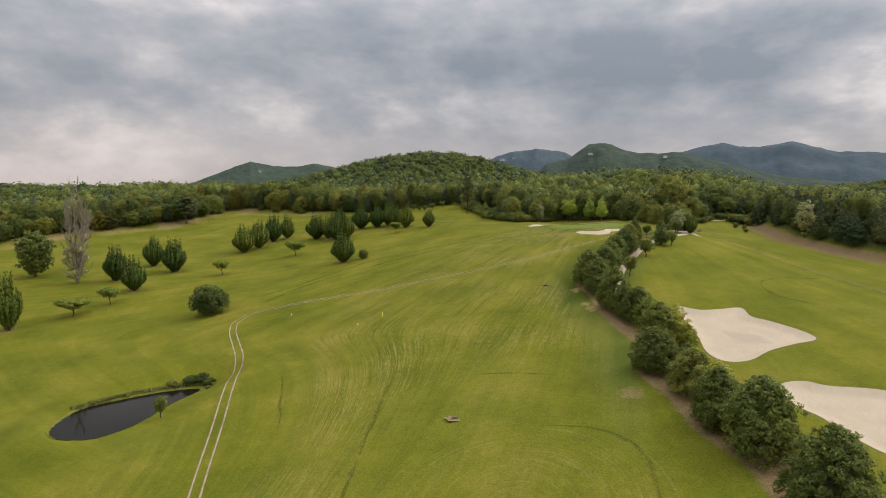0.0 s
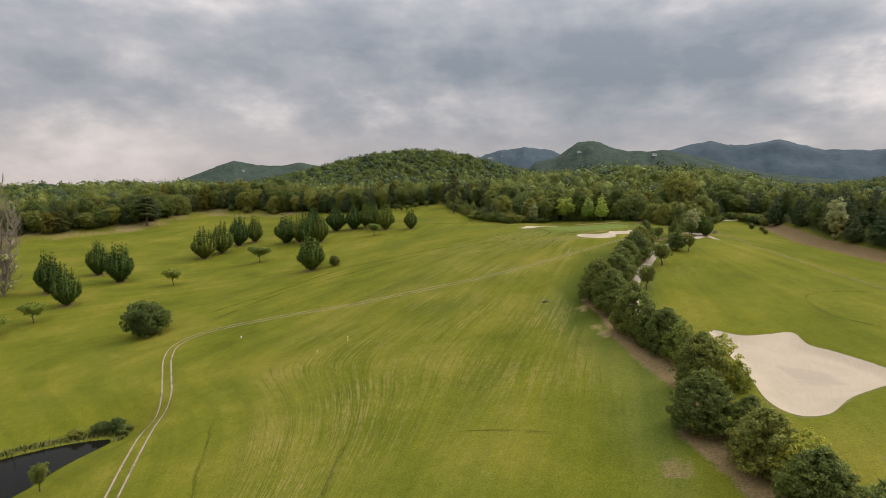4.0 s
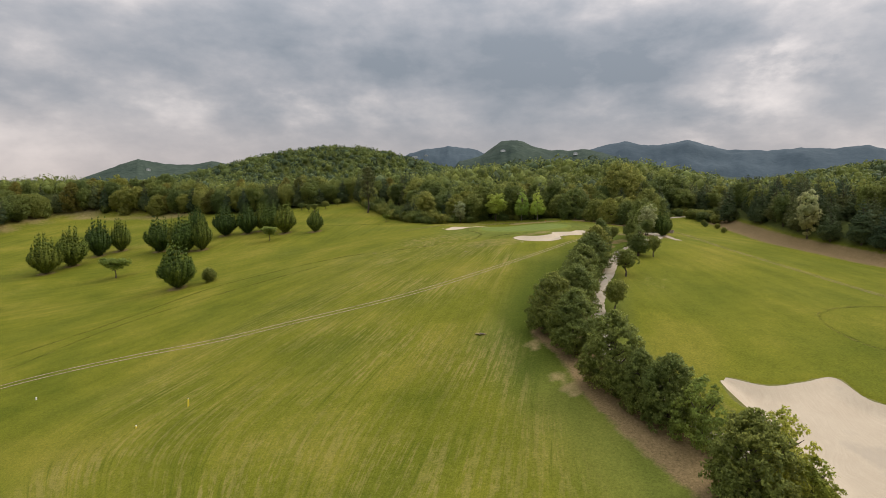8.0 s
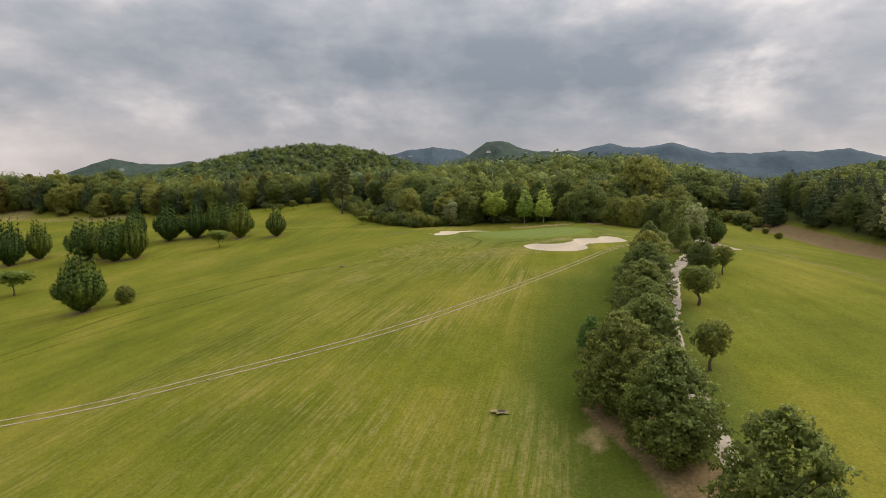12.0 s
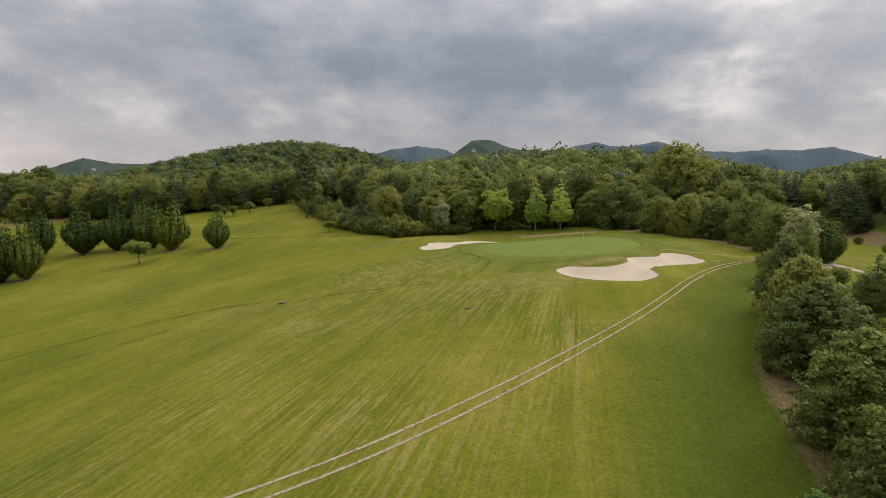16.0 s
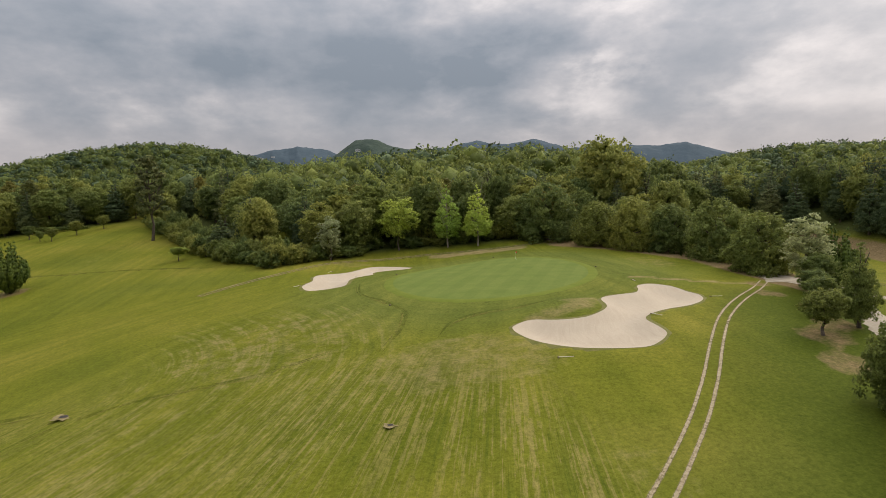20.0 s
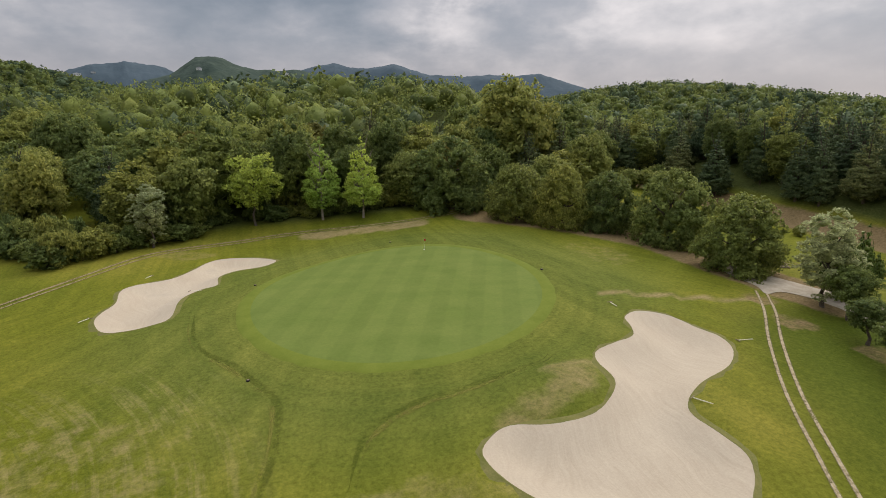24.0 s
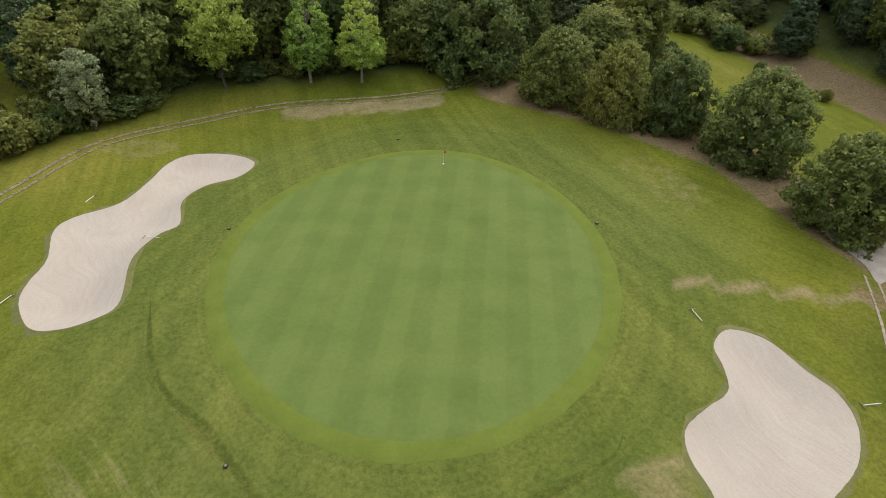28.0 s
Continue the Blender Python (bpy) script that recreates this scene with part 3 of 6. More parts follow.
def smooth_land(x, y):
    x, y = np.asarray(x, float), np.asarray(y, float)
    a = (np.clip(x, WEST, WEST + CELL * (COLS - 1)) - WEST) / CELL
    b = (np.clip(y, SOUTH, SOUTH + CELL * (ROWS - 1)) - SOUTH) / CELL
    i, j = np.minimum(a.astype(int), COLS - 2), np.minimum(b.astype(int), ROWS - 2)

    def four(u):
        return (-0.5 * u + u * u - 0.5 * u ** 3, 1 - 2.5 * u * u + 1.5 * u ** 3, 0.5 * u + 2 * u * u - 1.5 * u ** 3, -0.5 * u * u + 0.5 * u ** 3)

    wx, wy = four(a - i), four(b - j)
    z = np.zeros(np.shape(x))
    for k in range(4):
        for l in range(4):
            z = z + wx[k] * wy[l] * HEIGHTS[np.clip(j + l - 1, 0, ROWS - 1), np.clip(i + k - 1, 0, COLS - 1)]
    for hx, hy, h, rx, ry in HILLS:
        z = z + h * np.exp(-(((x - hx) / rx) ** 2 + ((y - hy) / ry) ** 2))
    # cut bank along the east side and a low one behind the west side
    out = signed(COURSE_LINE, x, y)
    z = z + 9.0 * ease(0, 19, out) * ease(20, 70, x) * ease(180, 240, y) * (1 - ease(330, 380, y))
    z = z + 6.0 * ease(-6, 24, out) * ease(-200, -290, x)
    return z


POND_LEVEL = float(smooth_land(np.array([-107.0]), np.array([92.0]))[0]) - 0.9


def land(x, y):
    x, y = np.asarray(x, float), np.asarray(y, float)
    z = smooth_land(x, y)
    for line in BUNKER_LINES:
        near = (np.abs(x - line[:, 0].mean()) < 40) & (np.abs(y - line[:, 1].mean()) < 40)
        if near.any():
            d = signed(line, x[near], y[near])
            z[near] += 0.22 * np.exp(-((d - 1.2) / 1.3) ** 2) - 0.75 * ease(0.4, -3.0, d)
    near = (np.abs(x + 117) < 45) & (np.abs(y - 105) < 45)
    if near.any():
        d = signed(POND_LINE, x[near], y[near])
        flat_z = POND_LEVEL + 0.35 + np.maximum(d, 0) * 0.10
        k = ease(14, 1, d)
        z[near] = z[near] * (1 - k) + np.minimum(flat_z, z[near] + 3) * k - 1.6 * ease(0.6, -2.5, d)
    z = z + 0.75 * np.exp(-(((x + 15.8) / 4.2) ** 2 + ((y - 261.5) / 2.6) ** 2))
    # a shallow hollow behind the green
    z = z - 2.8 * np.exp(-(((x + 33) / 20) ** 2 + ((y - 315) / 22) ** 2))
    gx, gy = x - GREEN_AT[0], y - GREEN_AT[1]
    return z + 0.35 * ease(30, 17, np.hypot(gx, gy))


def glade(x, y):
    """Openings in the woods: a mown strip up the hill, one in the valley, one behind the mound."""
    x, y = np.asarray(x, float), np.asarray(y, float)
    return (along(np.array([(13, 380), (28, 422)]), x, y) < 5.5) | (along(np.array([(-54, 304), (-71, 364)]), x, y) < 5.0) | (np.hypot((x + 108) / 34, (y - 428) / 14) < 1)


def lz(x, y):
    return float(land(np.array([float(x)]), np.array([float(y)]))[0])


def mesh_from(name, verts, faces, mats, smooth=True, normals=None):
    """A mesh from arrays; all faces have the same number of corners."""
    verts, faces = np.asarray(verts, np.float32), np.asarray(faces, np.int32)
    me = bpy.data.meshes.new(name)
    me.vertices.add(len(verts))
    me.vertices.foreach_set("co", verts.ravel())
    k = faces.shape[1]
    me.loops.add(faces.size)
    me.loops.foreach_set("vertex_index", faces.ravel())
    me.polygons.add(len(faces))
    me.polygons.foreach_set("loop_start", np.arange(0, faces.size, k, dtype=np.int32))
    me.polygons.foreach_set("use_smooth", np.full(len(faces), smooth))
    me.update(calc_edges=True)
    for m in mats if isinstance(mats, (list, tuple)) else [mats]:
        me.materials.append(m)
    if normals is not None:
        me.normals_split_custom_set_from_vertices(np.asarray(normals, np.float32).tolist())
    return me


def under(ob, parent):
    ob.parent = parent
    return ob


def part(name, bm, mat, parent, label=""):
    me = bpy.data.meshes.new(name)
    bm.to_mesh(me)
    bm.free()
    me.materials.append(mat)
    ob = under(new(name, me), parent)
    return tagged(ob, label) if label else ob


# ---- ground ----
def spread(lo, hi, step, low, high, grow):
    v = list(np.arange(lo, hi + step / 2, step))
    s = step
    while v[-1] < high:
        s *= grow
        v.append(v[-1] + s)
    s = step
    while v[0] > low:
        s *= grow
        v.insert(0, v[0] - s)
    return np.array(v)


gxs, gys = spread(-260, 100, 1.5, -4300, 4300, 1.11), spread(30, 345, 1.5, -900, 4600, 1.11)
GX, GY = np.meshgrid(gxs, gys)
fx, fy = GX.ravel(), GY.ravel()
course_d = signed(COURSE_LINE, fx, fy)
gz = land(fx, fy)
for line in BUNKER_LINES:
    near = (np.abs(fx - line[:, 0].mean()) < 30) & (np.abs(fy - line[:, 1].mean()) < 30)
    gz[near] -= 0.8 * ease(0.0, -1.4, signed(line, fx[near], fy[near]))
gc, gs = math.cos(-GREEN_TURN), math.sin(-GREEN_TURN)
ru, rv = (fx - GREEN_AT[0]) * gc - (fy - GREEN_AT[1]) * gs, (fx - GREEN_AT[0]) * gs + (fy - GREEN_AT[1]) * gc
gz -= 0.14 * ease(1.0, 0.94, np.hypot(ru / 16.8, rv / 19.4))
nxs, nys = len(gxs), len(gys)
idx = np.arange(nxs * nys).reshape(nys, nxs)
quads = np.stack([idx[:-1, :-1], idx[:-1, 1:], idx[1:, 1:], idx[1:, :-1]], -1).reshape(-1, 4)
ground_me = mesh_from("ground", np.stack([fx, fy, gz], -1), quads, GRASS)

# junipers on the west slope: place, width, height
JUNIPERS = [
    (-217.5, 145.6, 9.5, 23), (-234.6, 207.1, 11, 18.5), (-210.4, 195, 11, 16.5), (-243.2, 238.3, 11, 17.3), (-220.7, 229.2, 12.8, 18.4), (-214.9, 276.5, 13.2, 17), (-213, 288, 13, 18),
    (-214.5, 304.6, 11.6, 18.4), (-209.8, 313, 10, 15.8), (-185.0, 307, 13.2, 16.5), (-168.5, 301.5, 12.6, 17.6), (-132.4, 244, 12.2, 16.4), (-161.6, 303.0, 9.2, 16.4),
    (-182, 331, 9.6, 16.2), (-166.4, 330, 12, 15.6), (-155.6, 331.4, 10.4, 15), (-143.2, 330.6, 10.6, 15.6), (-133.2, 325.5, 10.8, 15.6), (-117.2, 323, 7.8, 11.4),
    (-176, 306, 9.0, 15.5), (-150, 336, 9.5, 15),
]
# the row of trees between the two fairways: place, width, height
ROW_TREES = [
    (24.5, 79, 9.6, 10.7), (19.3, 93, 9.2, 11.0), (14.6, 101.6, 8.4, 9.2), (11.8, 113.5, 7.8, 8.0), (15.5, 109.5, 6.2, 7.2), (5.4, 123.5, 8.2, 8.6), (11.5, 121, 6.0, 6.4),
    (6.6, 137.0, 7.8, 9.6), (10.4, 139.6, 5.6, 8.4), (13.0, 138.2, 4.0, 4.6), (4.6, 147.8, 6.0, 8.0), (-1.2, 156.0, 5.8, 8.2), (2.0, 153.0, 6.8, 8.6), (5.0, 156.0, 4.2, 5.2), (-4.2, 162.0, 8.4, 10.8),
    (-9.0, 174.5, 8.6, 10.0), (-12.4, 182.0, 8.2, 10.2), (-8.0, 190.8, 7.8, 9.0), (-6.8, 199.2, 7.6, 8.4), (-5.6, 207.0, 7.8, 8.6), (-2.6, 219.0, 8.6, 8.4),
    (-1.2, 225.5, 6.6, 8.6), (0.6, 233.0, 5.6, 8.8),
]
row_line = np.array([(x, y) for x, y, w, h in ROW_TREES if w > 7])
d_row = along(row_line, fx, fy)
d_path = along(PATH_LINE, fx, fy)
d_green = np.hypot(fx - GREEN_AT[0], fy - GREEN_AT[1])
patchy = np.array([noise.noise((a * 0.05, b * 0.05, 3.1)) for a, b in zip(fx, fy)])
bare = ease(6.8, 2.0, d_row + patchy * 2.2) * 0.95
for bx, by, r in ((3.2, 242, 3.2), (5.8, 248.4, 3.2), (9.8, 252, 3.0), (13, 258, 2.6), (-14.3, 195.4, 2.6), (1, 113, 3.2), (11.5, 265, 2.6), (14, 271, 2.4), *((jx, jy, 4.2) for jx, jy, jw, jh in JUNIPERS)):
    bare = np.maximum(bare, 0.6 * ease(r * 1.25, r * 0.7, np.hypot(fx - bx, fy - by)))
bare = np.maximum(bare, 0.9 * ease(7.0, 3.0, along(np.array([(22, 268), (21, 280), (21, 295), (14, 306), (8, 313), (2, 318)]), fx, fy)))
for bx, by, r in ((17.5, 300, 2.0), (11, 309.5, 1.6)):
    bare = np.maximum(bare, ease(r * 1.2, r * 0.6, np.hypot(fx - bx, fy - by)))
bank = ease(-10, 0, course_d) * ease(40, 62, fx) * ease(190, 240, fy) * (1 - ease(355, 375, fy))
bare = np.maximum(bare, 0.95 * bank * (1 - ease(5, 8.5, course_d)))
dry = np.clip(0.35 + patchy * 0.5, 0, 1) * 0.55
west_bank = ease(-24, -6, course_d) * ease(-180, -250, fx)
for bx, by, r in ((-15.8, 176.9, 2.6), (-9.6, 162.4, 2.6), (-1.5, 150, 2.6), (4.5, 143, 2.2)):
    dry = np.maximum(dry, 0.85 * ease(r * 1.3, r * 0.6, np.hypot((fx - bx) * 1.3, fy - by) + patchy * 1.5))
dry = np.maximum(dry, np.clip(0.62 + patchy * 0.7, 0, 0.9) * west_bank)
dry = np.maximum(dry, 0.8 * ease(3.2, 1.2, along(np.array([(-26.9, 321.6), (-19.3, 320), (-13.2, 318), (-9.3, 318)]), fx, fy)))
dry = np.maximum(dry, 0.75 * ease(1.5, 0.5, along(np.array([(-2, 276), (3.5, 274.8), (8, 272.6), (14, 270.5)]), fx, fy)))
right_x = np.interp(fy, [60, 120, 160, 200, 240, 264], [8, 0, -15, -21, -23, -27])
left_x = np.interp(fy, [60, 120, 160, 200, 250], [-55, -72, -98, -85, -80])
straw = ease(3, -3, fx - right_x) * ease(-4, 4, fx - left_x) * ease(50, 65, fy) * ease(258, 250, fy)
straw = np.clip(straw * (0.80 + patchy * 1.0), 0, 1) * (1 - 0.75 * ease(-48, -34, fx) * ease(150, 128, fy))
fan_low = ease(26, 21, np.hypot(fx + 14, (fy - 76) * 0.85)) * ease(11, 6, fx) * ease(54, 62, fy)
deep = ease(-1.5, 4.0, fx - np.interp(fy, [178, 207, 228, 240, 255, 268, 276], [-20, -32, -20, -14, -3, 4, 12])) * ease(150, 185, fy) * ease(276, 262, fy) * ease(24, 8, np.minimum(d_row, d_path)) * ease(5, -1, fx - np.interp(fy, [146, 174, 197, 220, 241, 251, 262, 276], [9, -3, -3, 2, 9, 14, 20, 21]))
lush = np.clip(np.maximum(ease(20, 7, d_row) * ease(4.0, -2.0, fx - 2), ease(36, 22, d_green) * 0.95) + patchy * 0.35, 0, 1)
for bx, by, rx, ry, k in ((-15.0, 260.0, 2.6, 2.2, 0.61), (-18.3, 259.1, 2.6, 2.2, 0.61), (-11.2, 261.7, 2.6, 2.2, 0.61), (-14.7, 261.7, 2.6, 2.2, 0.61), (-20.3, 258.0, 2.6, 2.2, 0.61), (-50, 262, 17, 13, 0.44), (-30, 250, 14, 9, 0.50), (8, 291, 6, 9, 0.45), (-44.6, 315.4, 6, 4, 0.5), (-12.0, 166, 2.0, 3, 0.7), (-3, 152, 2.4, 4, 0.72)):
    dry = np.maximum(dry, k * ease(1.25, 0.5, np.hypot((fx - bx) / rx, (fy - by) / ry) + patchy * 0.4))
fan = ease(42, 37, np.hypot(fx + 76, fy - 256)) * ease(280, 270, fy) * ease(228, 238, fy) * ease(-68, -60, fx)
round_r = np.hypot(ru / GREEN_R[0], rv / GREEN_R[1]) * 16.5
near_green = ease(31, 25, round_r) * ease(12, 16, round_r)
glades = glade(fx, fy)
wood = ~glades * np.where(fx < -200, ease(9, 16, course_d), ease(1.5, 7, course_d)) * (1 - bank * (1 - ease(6.5, 9, course_d)))
for key, val in (("bare", bare), ("dry", dry), ("straw", straw), ("lush", lush), ("wood", wood), ("fan", fan), ("fan_low", fan_low), ("round", round_r), ("near_green", near_green), ("deep", deep)):
    ground_me.attributes.new(key, "FLOAT", "POINT").data.foreach_set("value", np.asarray(val, np.float32))
tagged(new("ground", ground_me), "rolling mown golf fairway with straw lines and bare soil under trees", "ground", kind="structure")


def drape(outline, lift, step=0.9, height=land):
    """A sheet that fills an outline and follows the land."""
    inner = signed(outline, *(g.ravel() for g in np.meshgrid(np.arange(outline[:, 0].min(), outline[:, 0].max(), step), np.arange(outline[:, 1].min(), outline[:, 1].max(), step))))
    g = np.stack([v.ravel() for v in np.meshgrid(np.arange(outline[:, 0].min(), outline[:, 0].max(), step), np.arange(outline[:, 1].min(), outline[:, 1].max(), step))], -1)
    pts = np.concatenate([outline, g[inner < -0.45 * step]])
    n = len(outline)
    vs, _, fs, *_ = geometry.delaunay_2d_cdt([Vector(p) for p in pts], [(i, (i + 1) % n) for i in range(n)], [list(range(n))], 1, 1e-5)
    v = np.array([(p.x, p.y) for p in vs])
    return np.column_stack([v, height(v[:, 0], v[:, 1]) + lift]), [tuple(f) for f in fs]


def sheet(name, outline, lift, mat, step=0.9, height=land):
    v, f = drape(outline, lift, step, height)
    f = [(t if (v[t[1]][0] - v[t[0]][0]) * (v[t[2]][1] - v[t[0]][1]) - (v[t[2]][0] - v[t[0]][0]) * (v[t[1]][1] - v[t[0]][1]) > 0 else t[::-1]) for t in f]
    return mesh_from(name, v, f, mat)


def ring(outline, offsets, closed=True):
    """Rows of points beside a line, each at a distance to its left and a lift above the land."""
    o = np.asarray(outline)
    if closed:
        t = np.roll(o, -1, 0) - np.roll(o, 1, 0)
    else:
        t = np.gradient(o, axis=0)
    t = t / (np.hypot(t[:, 0], t[:, 1])[:, None] + 1e-9)
    nrm = np.stack([-t[:, 1], t[:, 0]], -1)
    rows = []
    for off, lift in offsets:
        p = o + nrm * (np.asarray(off)[:, None] if np.ndim(off) else off)
        rows.append(np.column_stack([p, land(p[:, 0], p[:, 1]) + lift]))
    n, k = len(o), len(rows)
    verts = np.concatenate(rows)
    faces = []
    for r in range(k - 1):
        for i in range(n if closed else n - 1):
            j = (i + 1) % n
            faces.append((r * n + i, r * n + j, (r + 1) * n + j, (r + 1) * n + i))
    return verts, faces


def ribbon(name, line, width, lift, mat, wob=0.0, seed=0):
    rs = np.random.RandomState(seed)
    n = len(line)
    w1, w2 = width / 2 * (1 + wob * rs.uniform(-1, 1, n)), width / 2 * (1 + wob * rs.uniform(-1, 1, n))
    v, f = ring(line, [(-w1, lift - 0.05), (-w1 * 0.8, lift), (w2 * 0.0, lift + 0.01), (w2 * 0.8, lift), (w2, lift - 0.05)], closed=False)
    return mesh_from(name, v, f, mat)


def fading(name, line, width, lift, mat):
    """A strip on the turf whose attribute "across" falls from the middle to both sides."""
    v, f = ring(line, [(-width / 2, lift), (-width / 5, lift + 0.005), (width / 5, lift + 0.005), (width / 2, lift)], closed=False)
    me = mesh_from(name, v, f, mat)
    n = len(line)
    me.attributes.new("across", "FLOAT", "POINT").data.foreach_set("value", np.repeat(np.array([0.0, 1.0, 1.0, 0.0], np.float32), n))
    return me


def resample(line, step):
    s = np.concatenate([[0], np.cumsum(np.hypot(*np.diff(line, axis=0).T))])
    q = np.arange(0, s[-1], step)
    return np.stack([np.interp(q, s, line[:, 0]), np.interp(q, s, line[:, 1])], -1)


def clockwise(line):
    a = np.sum(line[:, 0] * np.roll(line[:, 1], -1) - np.roll(line[:, 0], -1) * line[:, 1])
    return line if a < 0 else line[::-1]


LOOKS = ["large pale sand bunker with raked marks beside the tree row", "pale sand bunker beside the second fairway", "hourglass-shaped pale sand bunker guarding the green", "long curved pale sand bunker beside the green"]
for line, look_text in zip(BUNKER_LINES, LOOKS):
    fine_line = resample(np.vstack([line, line[:1]]), 0.5)
    rs = np.random.RandomState(len(fine_line))
    holder = tagged(new("bunker"), look_text, "sand bunker", "bunkers")
    under(new("sand", sheet("sand", fine_line, 0.04, SAND, 0.7)), holder)
    cw = clockwise(fine_line)
    v, f = ring(cw, [(-0.04 + 0.07 * rs.uniform(-1, 1, len(cw)), 0.0), (0.0, 0.05), (0.05 + 0.05 * rs.uniform(-1, 1, len(cw)), 0.035), (0.13, -0.02), (0.45, -0.08), (1.1, -0.35)])
    tagged(under(new("lip", mesh_from("lip", v, np.array(f)[:, ::-1], LIP)), holder), "rough dark grass lip")


def oval(scale, n=96):
    a = np.linspace(0, 2 * math.pi, n, endpoint=False)
    px, py = GREEN_R[0] * scale * np.cos(a), GREEN_R[1] * scale * np.sin(a)
    c, s = math.cos(GREEN_TURN), math.sin(GREEN_TURN)
    return np.stack([GREEN_AT[0] + px * c - py * s, GREEN_AT[1] + px * s + py * c], -1)


green = tagged(new("putting_green"), "oval putting green with crossed mowing stripes", "putting green", kind="structure")
under(new("putting_surface", sheet("putting_surface", oval(1.0), 0.05, PUTTING, 1.2)), green)
v, f = ring(oval(1.0)[::-1], [(-0.02, 0.05), (0.0, 0.055), (0.6, 0.055), (1.05, 0.035), (1.4, -0.05)])
tagged(under(new("collar", mesh_from("collar", v, np.array(f)[:, ::-1], COLLAR)), green), "brighter ring of longer turf")

track = tagged(new("cart_track"), "pair of worn pale wheel ruts across the grass", "track", kind="structure")
tl = resample(TRACK_LINE, 1.0)
for side in (-1, 1):
    d = np.gradient(tl, axis=0)
    d /= np.hypot(d[:, 0], d[:, 1])[:, None]
    half = np.interp(tl[:, 1], [66, 110, 180, 213, 222, 232, 250, 275], [0.92, 1.08, 1.02, 0.84, 0.70, 0.58, 0.52, 0.48])
    under(new("wheel_rut", fading("wheel_rut", tl + np.stack([-d[:, 1], d[:, 0]], -1) * half[:, None] * side, np.clip(half * 0.62, 0.36, 0.75), 0.045, RUT)), track)
tagged(new("road", ribbon("road", resample(PATH_LINE, 1.0), 2.7, 0.05, CONCRETE, 0.22, 3)), "pale worn concrete cart path beside the tree row", "cart path", kind="structure")
back = tagged(new("cart_track"), "faint twin wheel ruts along the wood edge", "track", kind="structure")
bl = resample(BACK_LINE, 1.0)
for side in (-1, 1):
    d = np.gradient(bl, axis=0)
    d /= np.hypot(d[:, 0], d[:, 1])[:, None]
    under(new("wheel_rut", fading("wheel_rut", bl + np.stack([-d[:, 1], d[:, 0]], -1) * 0.55 * side, np.full(len(bl), 0.66 + 0.1 * side), 0.04, RUT_FAINT)), back)
east_path = resample(catmull([(21, 276), (24.5, 272), (25.5, 266), (27, 260)], False, 8), 1.0)
tagged(new("road", ribbon("road", east_path, 2.0, 0.05, CONCRETE, 0.3, 8)), "pale cart path running down to the second fairway", "cart path", kind="structure")
side = tagged(new("cart_track"), "faint thin wheel ruts along the second fairway", "track", kind="structure")
el = resample(catmull([(27, 296), (31.5, 285), (35, 265), (39, 249), (49, 230), (59, 212), (72, 190)], False, 8), 1.0)
for k in (-1, 1):
    d = np.gradient(el, axis=0)
    d /= np.hypot(d[:, 0], d[:, 1])[:, None]
    under(new("wheel_rut", fading("wheel_rut", el + np.stack([-d[:, 1], d[:, 0]], -1) * 0.6 * k, np.full(len(el), 0.5), 0.04, RUT_FAINT)), side)
tagged(new("road", ribbon("road", resample(catmull([(35, 334), (41, 342), (50, 350), (60, 356)], False, 8), 1.0), 2.2, 0.08, CONCRETE, 0.12, 9)), "pale cart path leaving through the wood", "cart path", kind="structure")

# edges left by the mowers: a strip of straw beside a strip of longer grass
MOWN_EDGES = [
    [(-41.9, 286), (-41.5, 281), (-39.9, 276), (-36.2, 269.4), (-35.1, 265.3), (-35.8, 260), (-38, 254)],
    [(-31, 256), (-29.2, 260), (-25.6, 262), (-21.9, 262.4), (-15.8, 263.3), (-13.5, 265.2)],
    [(-70, 247.8), (-65.9, 250.6), (-60.8, 252.2), (-52.6, 252.9), (-47.3, 254), (-42.5, 256.6)],
    [(-145, 193), (-138, 205), (-131, 215.5), (-122, 232), (-113, 243), (-97, 251), (-82, 254), (-68, 253.5)],
    [(-137, 186), (-128.5, 210), (-114, 227), (-98, 239), (-82, 247)],
    [(-14, 99), (-7, 99.2), (-1.5, 97), (2.4, 92.1), (4.6, 83), (5, 70)],
    [(-33, 120.6), (-24.6, 121.4), (-14, 120.8)],
    [(58, 206), (46, 203), (38.5, 197), (37.6, 188), (41, 180), (50, 174)],
    [(-66, 96), (-75, 110), (-84.5, 124.5)],
    [(-129.9, 339.4), (-117.9, 335.7), (-104.6, 333.4), (-90.5, 328.4), (-73.2, 318.4)],
    [(-52, 120), (-49, 105), (-45, 90), (-40, 70)],
]


